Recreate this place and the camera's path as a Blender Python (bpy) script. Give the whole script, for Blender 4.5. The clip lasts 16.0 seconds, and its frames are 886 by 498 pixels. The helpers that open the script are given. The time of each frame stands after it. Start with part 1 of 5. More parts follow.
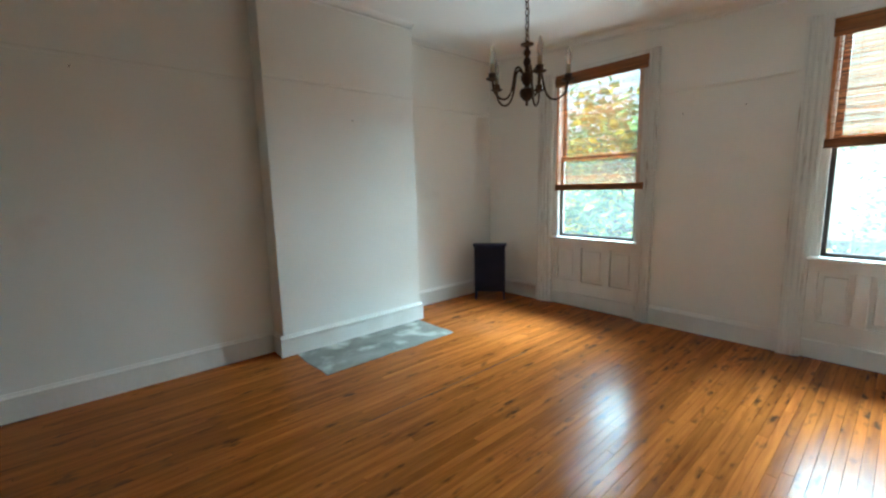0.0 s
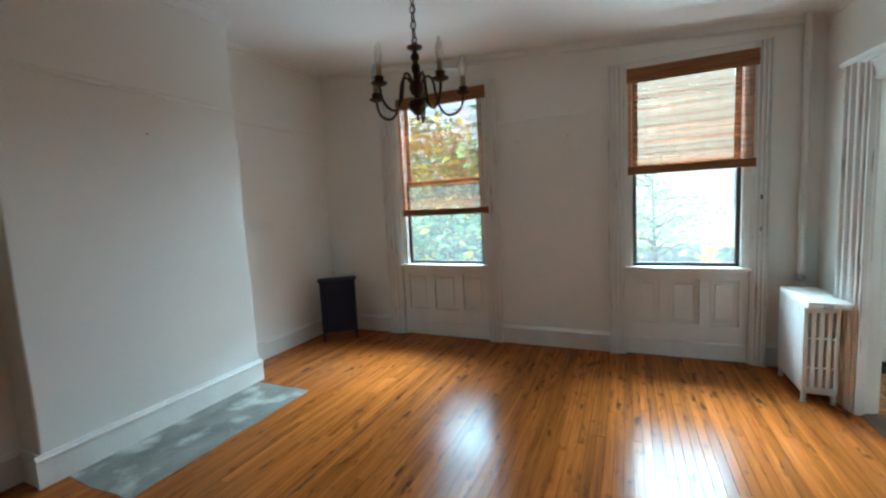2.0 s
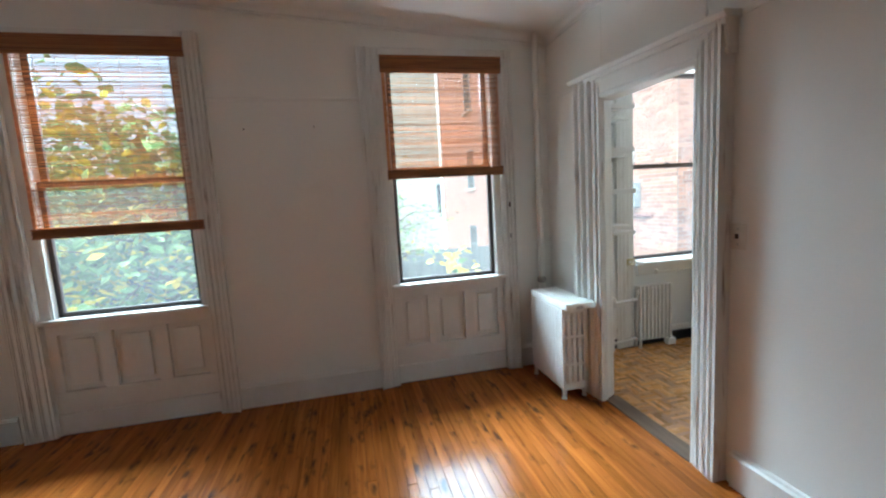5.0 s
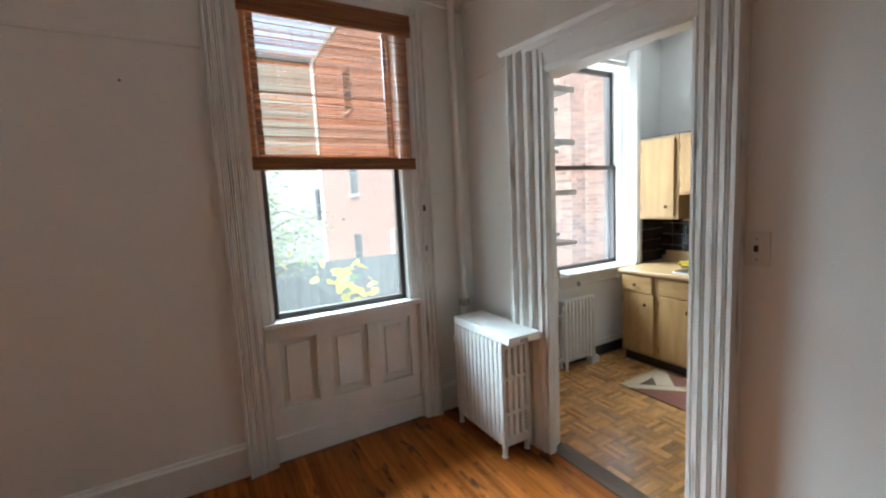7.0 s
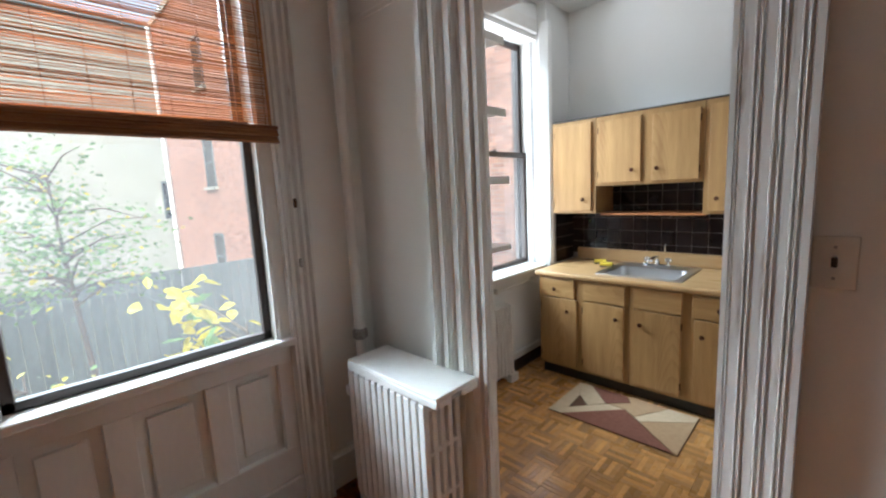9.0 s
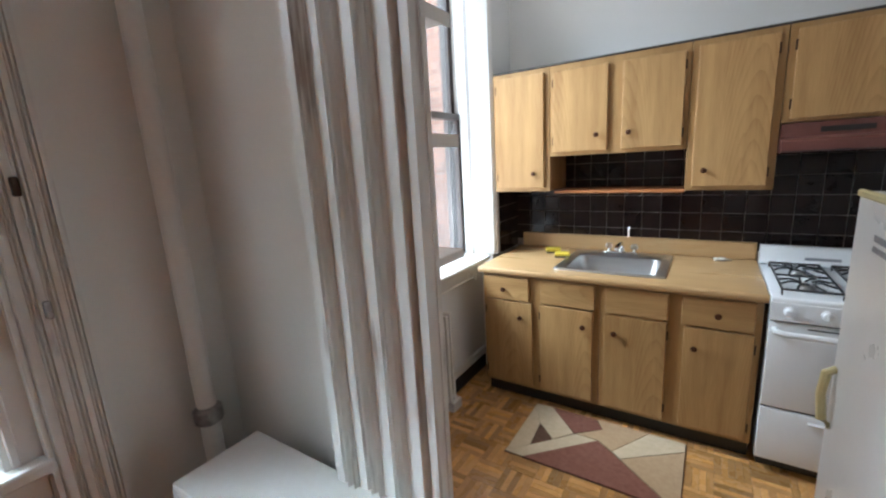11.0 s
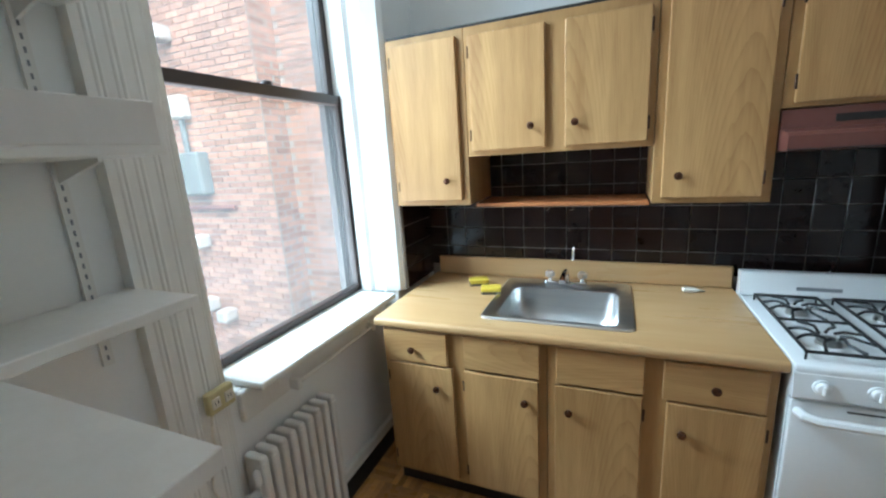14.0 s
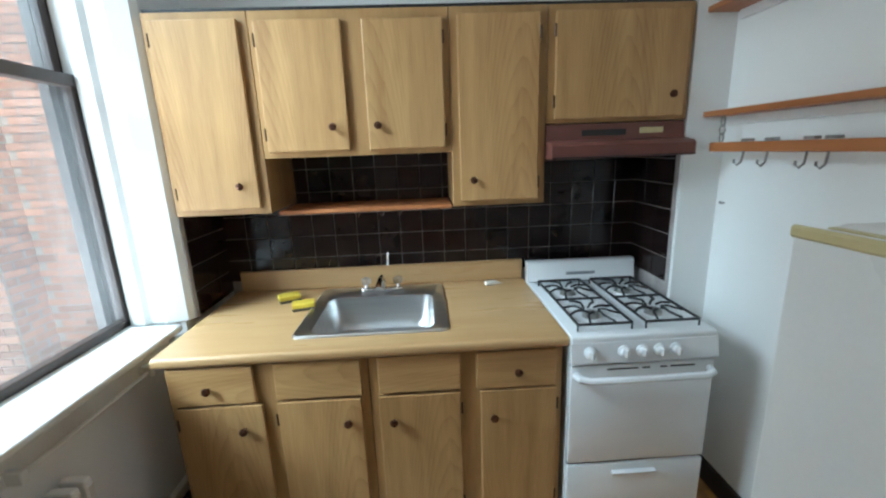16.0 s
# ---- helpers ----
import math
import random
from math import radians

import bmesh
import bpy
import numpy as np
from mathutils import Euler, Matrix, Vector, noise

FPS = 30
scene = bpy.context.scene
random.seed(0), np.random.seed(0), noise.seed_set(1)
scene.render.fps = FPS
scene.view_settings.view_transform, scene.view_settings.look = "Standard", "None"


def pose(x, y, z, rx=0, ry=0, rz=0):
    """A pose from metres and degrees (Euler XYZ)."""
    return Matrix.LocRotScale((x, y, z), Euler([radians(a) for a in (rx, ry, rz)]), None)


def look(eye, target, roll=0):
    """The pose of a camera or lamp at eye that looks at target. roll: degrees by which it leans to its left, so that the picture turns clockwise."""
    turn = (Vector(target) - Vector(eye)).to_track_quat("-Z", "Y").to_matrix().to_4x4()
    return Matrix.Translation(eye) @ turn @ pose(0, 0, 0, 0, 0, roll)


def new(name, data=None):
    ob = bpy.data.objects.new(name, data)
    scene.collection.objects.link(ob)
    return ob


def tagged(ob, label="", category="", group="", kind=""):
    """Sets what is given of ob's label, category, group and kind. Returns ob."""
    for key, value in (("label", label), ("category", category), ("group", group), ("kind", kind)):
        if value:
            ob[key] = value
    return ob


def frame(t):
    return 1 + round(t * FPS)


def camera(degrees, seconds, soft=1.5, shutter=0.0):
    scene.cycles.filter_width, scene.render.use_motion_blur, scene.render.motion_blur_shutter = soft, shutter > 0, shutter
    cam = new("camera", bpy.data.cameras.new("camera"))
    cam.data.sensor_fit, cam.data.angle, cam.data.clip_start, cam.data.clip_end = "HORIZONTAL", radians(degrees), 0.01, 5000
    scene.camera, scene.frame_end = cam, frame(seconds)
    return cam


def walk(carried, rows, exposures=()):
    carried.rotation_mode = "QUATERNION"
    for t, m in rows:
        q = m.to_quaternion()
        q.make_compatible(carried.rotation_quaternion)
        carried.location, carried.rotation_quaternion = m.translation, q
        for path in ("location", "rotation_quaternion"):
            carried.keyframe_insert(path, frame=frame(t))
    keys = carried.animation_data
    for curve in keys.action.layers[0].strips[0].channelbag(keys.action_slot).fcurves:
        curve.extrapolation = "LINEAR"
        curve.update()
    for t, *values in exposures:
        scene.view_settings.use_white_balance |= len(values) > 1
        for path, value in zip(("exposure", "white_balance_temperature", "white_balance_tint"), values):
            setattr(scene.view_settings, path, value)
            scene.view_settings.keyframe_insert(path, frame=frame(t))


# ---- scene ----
cam = camera(94.4, 16.0, soft=2.3)
PATH = [
    (0, (0.193, -0.036, 1.597), (1.498, 1.452, 1.309), -1.3),
    (0.5, (0.262, 0.115, 1.603), (1.718, 1.461, 1.342), -1.6),
    (1, (0.291, 0.313, 1.623), (1.869, 1.519, 1.39), -2.1),
    (1.5, (0.306, 0.433, 1.636), (2.006, 1.465, 1.425), -2.5),
    (2, (0.377, 0.505, 1.641), (2.19, 1.326, 1.439), -2.9),
    (2.5, (0.574, 0.576, 1.653), (2.479, 1.149, 1.45), -3.0),
    (3, (0.725, 0.626, 1.656), (2.688, 0.939, 1.438), -3.0),
    (3.5, (0.857, 0.727, 1.666), (2.843, 0.805, 1.443), -3.2),
    (4, (0.984, 0.786, 1.673), (2.966, 0.662, 1.432), -3.4),
    (6.5, (2.098, 0.908, 1.624), (3.909, 0.086, 1.413), -3.1),
    (7, (2.315, 0.743, 1.626), (4.05, -0.226, 1.4), -2.9),
    (7.5, (2.593, 0.679, 1.606), (4.24, -0.437, 1.401), -2.8),
    (8, (2.808, 0.61, 1.629), (4.371, -0.617, 1.398), -2.6),
    (8.5, (2.992, 0.484, 1.603), (4.464, -0.85, 1.373), -2.8),
    (9, (3.089, 0.324, 1.614), (4.475, -1.09, 1.332), -2.9),
    (9.5, (3.256, 0.187, 1.597), (4.533, -1.32, 1.285), -2.9),
    (10, (3.424, 0.032, 1.59), (4.607, -1.541, 1.234), -2.7),
    (12.5, (3.847, -0.907, 1.595), (4.873, -2.563, 1.144), -4.3),
    (13, (3.865, -1.044, 1.61), (4.881, -2.706, 1.155), -4.6),
    (13.5, (3.909, -1.124, 1.611), (4.809, -2.852, 1.158), -4.0),
    (14, (3.936, -1.178, 1.607), (4.701, -2.97, 1.155), -3.7),
    (14.5, (3.964, -1.203, 1.608), (4.507, -3.073, 1.153), -3.0),
    (15, (3.951, -1.239, 1.599), (4.29, -3.158, 1.147), -2.5),
    (15.5, (3.942, -1.265, 1.592), (4.058, -3.209, 1.138), -2.2),
    (16, (3.927, -1.274, 1.592), (3.843, -3.217, 1.126), -2.1),
]
walk(cam, [(t, look(eye, target, roll)) for t, eye, target, roll in PATH], exposures=[(0.0, 3.46, 5180, -12), (1.0, 3.27, 5100, -13), (2.0, 3.1, 5150, -8), (3.0, 3.0, 5230, -4), (6.5, 2.78, 5620, 4), (7.5, 2.66, 5760, 5), (9.0, 2.44, 5950, 11), (10.0, 2.44, 5880, 12), (12.5, 2.64, 5920, 12), (13.2, 2.68, 5650, 5), (14.0, 2.52, 5420, 2), (16.0, 2.37, 5550, 2)])

# ---- world, sun, exposure ----
world = bpy.data.worlds.new("overcast_sky")
scene.world = world
world.use_nodes = True
wn = world.node_tree.nodes
sky = wn.new("ShaderNodeTexSky")
sky.sky_type = "NISHITA"
sky.sun_disc = False
sky.sun_elevation, sky.sun_rotation = radians(48), radians(-38)
sky.air_density, sky.dust_density, sky.ozone_density = 1.0, 6.0, 1.0
cloud = wn.new("ShaderNodeHueSaturation")
cloud.inputs["Saturation"].default_value = 0.45
world.node_tree.links.new(sky.outputs[0], cloud.inputs["Color"])
world.node_tree.links.new(cloud.outputs[0], wn["Background"].inputs["Color"])
wn["Background"].inputs["Strength"].default_value = 0.09

sun = new("sun", bpy.data.lights.new("sun", "SUN"))
sun.data.energy, sun.data.angle, sun.data.color = 0.38, radians(40), (1.0, 0.97, 0.93)
sun.matrix_world = look((-12, 15, 22), (0, 0, 0))


def window_fill(name, x, y, z, target, w, h, watts, spread=120, tone=(0.81, 0.94, 1.0)):
    """An added area lamp outside a window, filling the room in place of sky light."""
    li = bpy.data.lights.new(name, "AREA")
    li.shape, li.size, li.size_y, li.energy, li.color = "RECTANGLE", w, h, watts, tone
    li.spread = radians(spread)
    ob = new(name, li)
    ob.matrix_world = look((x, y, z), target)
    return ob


# fill lamps added high outside the windows, on top of the world's sky
window_fill("sky_fill_1", 8.2, 2.6, 4.2, (5.1, 2.6, 1.5), 3.4, 2.2, 78, 96)
window_fill("sky_fill_2", 8.2, 0.0, 4.2, (5.1, 0.0, 1.5), 3.0, 2.2, 70, 96)
window_fill("sky_fill_3", 7.0, -2.3, 3.85, (5.1, -2.5, 2.0), 1.8, 1.5, 9.0, 92)
# added fill lamps, low outside the windows, brightening ceilings and upper walls
window_fill("low_fill_1", 6.2, -1.8, 1.0, (3.5, -2.5, 2.9), 1.1, 1.6, 7.5, 150, (0.93, 0.96, 1.0))
window_fill("low_fill_4", 6.0, -2.55, 0.1, (4.3, -2.0, 3.0), 1.2, 0.8, 15, 140, (0.93, 0.96, 1.0))
window_fill("low_fill_2", 5.95, 0.0, 0.02, (4.2, 0.0, 3.0), 1.1, 0.7, 6.5, 140, (0.93, 0.96, 1.0))
window_fill("low_fill_3", 5.95, 2.6, 0.02, (4.2, 2.6, 3.0), 1.1, 0.7, 6.5, 140, (0.93, 0.96, 1.0))

# ---- materials ----
def material(name, c1, c2=None, rough=0.5, metal=0.0, scale=(8, 8, 8), detail=5, fine=60, bump=0.1, spread=0.1, coat=0.0,
             stain=None, stain_scale=1.2, stain_at=0.62, rough_var=0.12, translucent=0.0, island=False, spec=0.5, grain=None, streak=None, wear=None):
    """Two tones mixed by stretched noise, a finer grain, an optional stain, and each piece's own shade."""
    m = bpy.data.materials.new(name)
    m.use_nodes = True
    n, l = m.node_tree.nodes, m.node_tree.links
    p = n["Principled BSDF"]
    c2 = c2 or tuple(v * 0.85 for v in c1)
    geo, info = n.new("ShaderNodeNewGeometry"), n.new("ShaderNodeObjectInfo")
    rnd = geo.outputs["Random Per Island"] if island else info.outputs["Random"]
    push = n.new("ShaderNodeVectorMath"); push.operation = "SCALE"
    cr = n.new("ShaderNodeCombineXYZ")
    for k in range(3):
        l.new(rnd, cr.inputs[k])
    l.new(cr.outputs[0], push.inputs[0]); push.inputs["Scale"].default_value = 7.0 if spread else 0.0
    add = n.new("ShaderNodeVectorMath"); add.operation = "ADD"
    l.new(geo.outputs["Position"], add.inputs[0]); l.new(push.outputs[0], add.inputs[1])
    mp = n.new("ShaderNodeMapping"); mp.inputs["Scale"].default_value = scale
    l.new(add.outputs[0], mp.inputs["Vector"])
    big = n.new("ShaderNodeTexNoise"); big.inputs["Scale"].default_value = 1.0; big.inputs["Detail"].default_value = detail
    l.new(mp.outputs[0], big.inputs["Vector"])
    small = n.new("ShaderNodeTexNoise"); small.inputs["Scale"].default_value = fine / max(scale); small.inputs["Detail"].default_value = 3
    l.new(mp.outputs[0], small.inputs["Vector"])
    blend = n.new("ShaderNodeMath"); blend.operation = "MULTIPLY_ADD"
    l.new(small.outputs["Fac"], blend.inputs[0]); blend.inputs[1].default_value = 0.35
    l.new(big.outputs["Fac"], blend.inputs[2])
    if grain:
        # cathedral figure: nested arches, book-matched every half metre
        sep = n.new("ShaderNodeSeparateXYZ"); l.new(add.outputs[0], sep.inputs[0])
        across, along = (sep.outputs[0], sep.outputs[2]) if grain == "upright" else (sep.outputs[2], sep.outputs[0])

        def calc(op, a, b, c=None):
            q = n.new("ShaderNodeMath"); q.operation = op
            for k, v in enumerate((a, b, c)):
                if v is None:
                    continue
                if isinstance(v, (int, float)):
                    q.inputs[k].default_value = v
                else:
                    l.new(v, q.inputs[k])
            return q.outputs[0]
        wob = n.new("ShaderNodeTexNoise"); wob.inputs["Scale"].default_value = 0.35; wob.inputs["Detail"].default_value = 2
        l.new(mp.outputs[0], wob.inputs["Vector"])
        side = calc("PINGPONG", calc("MULTIPLY_ADD", wob.outputs["Fac"], 0.06, across), 0.24)
        arch = calc("MULTIPLY_ADD", calc("MULTIPLY", side, side), 330.0, calc("MULTIPLY", along, 9.0))
        arch = calc("MULTIPLY_ADD", big.outputs["Fac"], 1.6, arch)
        saw = calc("FRACT", arch, 0.0)
        line = calc("POWER", saw, 3.0)
        gadd = n.new("ShaderNodeMath"); gadd.operation = "MULTIPLY_ADD"
        l.new(line, gadd.inputs[0]); gadd.inputs[1].default_value = 0.20
        l.new(blend.outputs[0], gadd.inputs[2])
        sub = n.new("ShaderNodeMath"); sub.operation = "SUBTRACT"; sub.inputs[1].default_value = 0.07
        l.new(gadd.outputs[0], sub.inputs[0])
        blend = sub
    ramp = n.new("ShaderNodeValToRGB")
    ramp.color_ramp.elements[0].position, ramp.color_ramp.elements[1].position = 0.42, 0.92
    ramp.color_ramp.elements[0].color, ramp.color_ramp.elements[1].color = (*c1, 1), (*c2, 1)
    l.new(blend.outputs[0], ramp.inputs["Fac"])
    colour = ramp.outputs["Color"]
    if stain:
        st = n.new("ShaderNodeTexNoise"); st.inputs["Scale"].default_value = stain_scale; st.inputs["Detail"].default_value = 6
        if streak:
            sm = n.new("ShaderNodeMapping"); sm.inputs["Scale"].default_value = streak
            l.new(add.outputs[0], sm.inputs["Vector"]); l.new(sm.outputs[0], st.inputs["Vector"])
        else:
            l.new(geo.outputs["Position"], st.inputs["Vector"])
        sr = n.new("ShaderNodeValToRGB")
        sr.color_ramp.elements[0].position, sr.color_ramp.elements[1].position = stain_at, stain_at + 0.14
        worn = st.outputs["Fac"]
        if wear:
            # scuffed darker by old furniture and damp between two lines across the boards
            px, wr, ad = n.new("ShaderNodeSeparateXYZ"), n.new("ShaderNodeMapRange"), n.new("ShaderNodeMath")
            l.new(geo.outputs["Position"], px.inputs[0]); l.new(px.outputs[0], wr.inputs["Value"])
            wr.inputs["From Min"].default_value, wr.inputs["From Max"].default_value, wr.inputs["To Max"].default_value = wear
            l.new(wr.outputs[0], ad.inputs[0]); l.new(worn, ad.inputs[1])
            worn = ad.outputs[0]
        l.new(worn, sr.inputs["Fac"])
        mix = n.new("ShaderNodeMixRGB"); l.new(sr.outputs["Color"], mix.inputs["Fac"])
        l.new(colour, mix.inputs["Color1"]); mix.inputs["Color2"].default_value = (*stain, 1)
        colour = mix.outputs["Color"]
    if spread:
        hsv = n.new("ShaderNodeHueSaturation")
        mr = n.new("ShaderNodeMapRange"); l.new(rnd, mr.inputs["Value"])
        mr.inputs["To Min"].default_value, mr.inputs["To Max"].default_value = 1 - spread, 1 + spread
        l.new(mr.outputs[0], hsv.inputs["Value"]); l.new(colour, hsv.inputs["Color"])
        colour = hsv.outputs["Color"]
    l.new(colour, p.inputs["Base Color"])
    rr = n.new("ShaderNodeMapRange"); l.new(big.outputs["Fac"], rr.inputs["Value"])
    rr.inputs["To Min"].default_value, rr.inputs["To Max"].default_value = max(rough - rough_var, 0.03), min(rough + rough_var, 1)
    l.new(rr.outputs[0], p.inputs["Roughness"])
    p.inputs["Metallic"].default_value = metal
    p.inputs["Coat Weight"].default_value = coat
    p.inputs["Coat Roughness"].default_value = 0.12
    p.inputs["Specular IOR Level"].default_value = spec
    if bump:
        b = n.new("ShaderNodeBump"); b.inputs["Strength"].default_value = bump; b.inputs["Distance"].default_value = 0.004
        l.new(blend.outputs[0], b.inputs["Height"]); l.new(b.outputs[0], p.inputs["Normal"])
    if translucent:
        tr = n.new("ShaderNodeBsdfTranslucent"); l.new(colour, tr.inputs["Color"])
        ms = n.new("ShaderNodeMixShader"); ms.inputs["Fac"].default_value = translucent
        l.new(p.outputs[0], ms.inputs[1]); l.new(tr.outputs[0], ms.inputs[2])
        l.new(ms.outputs[0], n["Material Output"].inputs["Surface"])
    return m


def glass_material(name, tint=(0.96, 0.98, 0.97), haze=0.0):
    m = bpy.data.materials.new(name)
    m.use_nodes = True
    n, l = m.node_tree.nodes, m.node_tree.links
    n.remove(n["Principled BSDF"])
    clear, gloss, fres = n.new("ShaderNodeBsdfTransparent"), n.new("ShaderNodeBsdfGlossy"), n.new("ShaderNodeLayerWeight")
    clear.inputs["Color"].default_value = (*tint, 1)
    gloss.inputs["Roughness"].default_value = 0.02
    pw, ma = n.new("ShaderNodeMath"), n.new("ShaderNodeMath")
    pw.operation, ma.operation = "POWER", "MULTIPLY_ADD"
    l.new(fres.outputs["Facing"], pw.inputs[0]); pw.inputs[1].default_value = 5.0
    l.new(pw.outputs[0], ma.inputs[0]); ma.inputs[1].default_value, ma.inputs[2].default_value = 0.8, 0.03
    ms = n.new("ShaderNodeMixShader")
    l.new(ma.outputs[0], ms.inputs["Fac"]); l.new(clear.outputs[0], ms.inputs[1]); l.new(gloss.outputs[0], ms.inputs[2])
    out = ms.outputs[0]
    if haze:
        dust, tr, mx = n.new("ShaderNodeTexNoise"), n.new("ShaderNodeBsdfTranslucent"), n.new("ShaderNodeMixShader")
        tr.inputs["Color"].default_value = (0.9, 0.9, 0.9, 1)
        dust.inputs["Scale"].default_value = 2.5; dust.inputs["Detail"].default_value = 5
        mr = n.new("ShaderNodeMapRange"); l.new(dust.outputs["Fac"], mr.inputs["Value"])
        mr.inputs["To Min"].default_value, mr.inputs["To Max"].default_value = haze * 0.4, haze * 1.6
        l.new(mr.outputs[0], mx.inputs["Fac"]); l.new(out, mx.inputs[1]); l.new(tr.outputs[0], mx.inputs[2])
        out = mx.outputs[0]
    l.new(out, n["Material Output"].inputs["Surface"])
    return m


PAINT = material("wall_paint", (0.84, 0.83, 0.78), (0.80, 0.79, 0.74), 0.6, scale=(1.5, 1.5, 1.5), fine=90, bump=0.12, spread=0, stain=(0.70, 0.68, 0.62), stain_scale=0.9, stain_at=0.66)
KITCHEN_PAINT = material("kitchen_wall_paint", (0.86, 0.86, 0.84), (0.83, 0.83, 0.80), 0.45, scale=(1.5, 1.5, 1.5), fine=70, bump=0.15, spread=0)
TRIM = material("trim_paint", (0.82, 0.81, 0.77), (0.74, 0.72, 0.67), 0.35, scale=(5, 5, 2.5), fine=45, bump=0.5, spread=0, stain=(0.6, 0.56, 0.5), stain_scale=4, stain_at=0.7)
CASING = material("chipped_casing_paint", (0.82, 0.81, 0.77), (0.73, 0.71, 0.66), 0.35, scale=(7, 7, 2), fine=60, bump=0.7, spread=0, stain=(0.34, 0.26, 0.20), stain_scale=6, stain_at=0.60, streak=(5, 5, 0.5))
CEILING = material("ceiling_paint", (0.83, 0.82, 0.79), (0.80, 0.79, 0.76), 0.75, scale=(1, 1, 1), fine=40, bump=0.1, spread=0)
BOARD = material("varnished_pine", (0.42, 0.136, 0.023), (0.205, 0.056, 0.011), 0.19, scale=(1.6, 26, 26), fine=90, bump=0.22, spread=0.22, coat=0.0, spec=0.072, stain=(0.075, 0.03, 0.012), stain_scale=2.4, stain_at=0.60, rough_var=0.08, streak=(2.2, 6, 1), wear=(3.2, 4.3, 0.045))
SADDLE = material("worn_saddle", (0.16, 0.10, 0.06), (0.07, 0.045, 0.03), 0.45, scale=(2, 24, 24), fine=90, bump=0.3, spread=0, stain=(0.22, 0.19, 0.16), stain_scale=5)
SUBFLOOR = material("dark_gap", (0.03, 0.015, 0.008), rough=0.8, spread=0)
PARQUET = material("oak_parquet", (0.66, 0.37, 0.135), (0.46, 0.215, 0.065), 0.28, scale=(9, 9, 9), fine=90, bump=0.08, spread=0.42, island=True, coat=0.2)
CONCRETE = material("patched_concrete", (0.29, 0.28, 0.25), (0.14, 0.135, 0.12), 0.8, scale=(2.4, 4, 4), fine=70, bump=0.4, spread=0, stain=(0.50, 0.485, 0.44), stain_scale=3.2, stain_at=0.52)
OAK = material("oak_veneer", (0.50, 0.305, 0.125), (0.33, 0.175, 0.06), 0.42, scale=(16, 16, 1.3), fine=110, bump=0.08, spread=0.05, grain="upright")
OAK_FRAME = material("oak_face_frame", (0.43, 0.26, 0.105), (0.32, 0.175, 0.062), 0.42, scale=(14, 14, 1.8), fine=110, bump=0.08, spread=0.05)
OAK_FLAT = material("oak_drawer_front", (0.49, 0.30, 0.122), (0.33, 0.175, 0.06), 0.42, scale=(1.6, 14, 18), fine=110, bump=0.08, spread=0.05, grain="level")
LAMINATE = material("wood_print_laminate", (0.53, 0.345, 0.165), (0.43, 0.26, 0.11), 0.3, scale=(1.2, 14, 14), fine=60, bump=0.02, spread=0)
DARK_TILE = material("dark_brown_tile", (0.011, 0.0065, 0.006), (0.018, 0.010, 0.009), 0.12, spec=0.3, scale=(12, 12, 12), fine=90, bump=0.05, spread=0.25)
GROUT = material("grey_grout", (0.42, 0.38, 0.35), (0.3, 0.27, 0.25), 0.8, scale=(20, 20, 20), fine=120, bump=0.2, spread=0)
STEEL = material("brushed_steel", (0.68, 0.68, 0.67), (0.57, 0.57, 0.57), 0.34, 1.0, scale=(2, 40, 40), fine=200, bump=0.03, spread=0)
CHROME = material("chrome", (0.8, 0.8, 0.8), (0.7, 0.7, 0.7), 0.1, 1.0, scale=(9, 9, 9), bump=0, spread=0, rough_var=0.05)
ENAMEL = material("white_enamel", (0.83, 0.84, 0.84), (0.79, 0.80, 0.80), 0.18, scale=(4, 4, 4), fine=60, bump=0.02, spread=0, coat=0.3)
FRIDGE_WHITE = material("aged_white_enamel", (0.78, 0.78, 0.76), (0.72, 0.72, 0.69), 0.3, scale=(3, 3, 3), fine=140, bump=0.1, spread=0)
CREAM = material("yellowed_plastic", (0.62, 0.55, 0.30), (0.52, 0.45, 0.22), 0.45, scale=(8, 8, 8), bump=0.05, spread=0)
IRON = material("black_cast_iron", (0.012, 0.012, 0.013), (0.03, 0.03, 0.03), 0.5, 0.3, scale=(30, 30, 30), bump=0.2, spread=0)
ALUMINIUM = material("dull_aluminium", (0.45, 0.44, 0.42), (0.25, 0.24, 0.23), 0.4, 0.9, scale=(30, 30, 30), bump=0.1, spread=0)
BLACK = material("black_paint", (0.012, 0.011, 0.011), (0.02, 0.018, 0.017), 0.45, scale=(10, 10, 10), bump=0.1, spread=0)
FRAME_BROWN = material("dark_bronze_frame", (0.035, 0.024, 0.02), (0.05, 0.033, 0.027), 0.4, scale=(10, 10, 10), bump=0.05, spread=0)
HOOD = material("maroon_enamel", (0.17, 0.065, 0.05), (0.13, 0.045, 0.035), 0.35, scale=(6, 6, 6), fine=60, bump=0.05, spread=0)
BRONZE = material("aged_bronze", (0.09, 0.05, 0.03), (0.045, 0.026, 0.018), 0.35, 0.8, scale=(30, 30, 30), bump=0.1, spread=0)
COPPER = material("antique_copper_knob", (0.16, 0.075, 0.045), (0.09, 0.04, 0.025), 0.28, 0.85, scale=(40, 40, 40), bump=0.05, spread=0)
CANDLE = material("ivory_sleeve", (0.36, 0.30, 0.20), (0.28, 0.22, 0.14), 0.5, scale=(30, 30, 30), bump=0.05, spread=0)
BAMBOO = material("woven_bamboo", (0.58, 0.31, 0.15), (0.33, 0.14, 0.06), 0.55, scale=(20, 3, 60), fine=120, bump=0.15, spread=0.4, island=True, translucent=0.5)
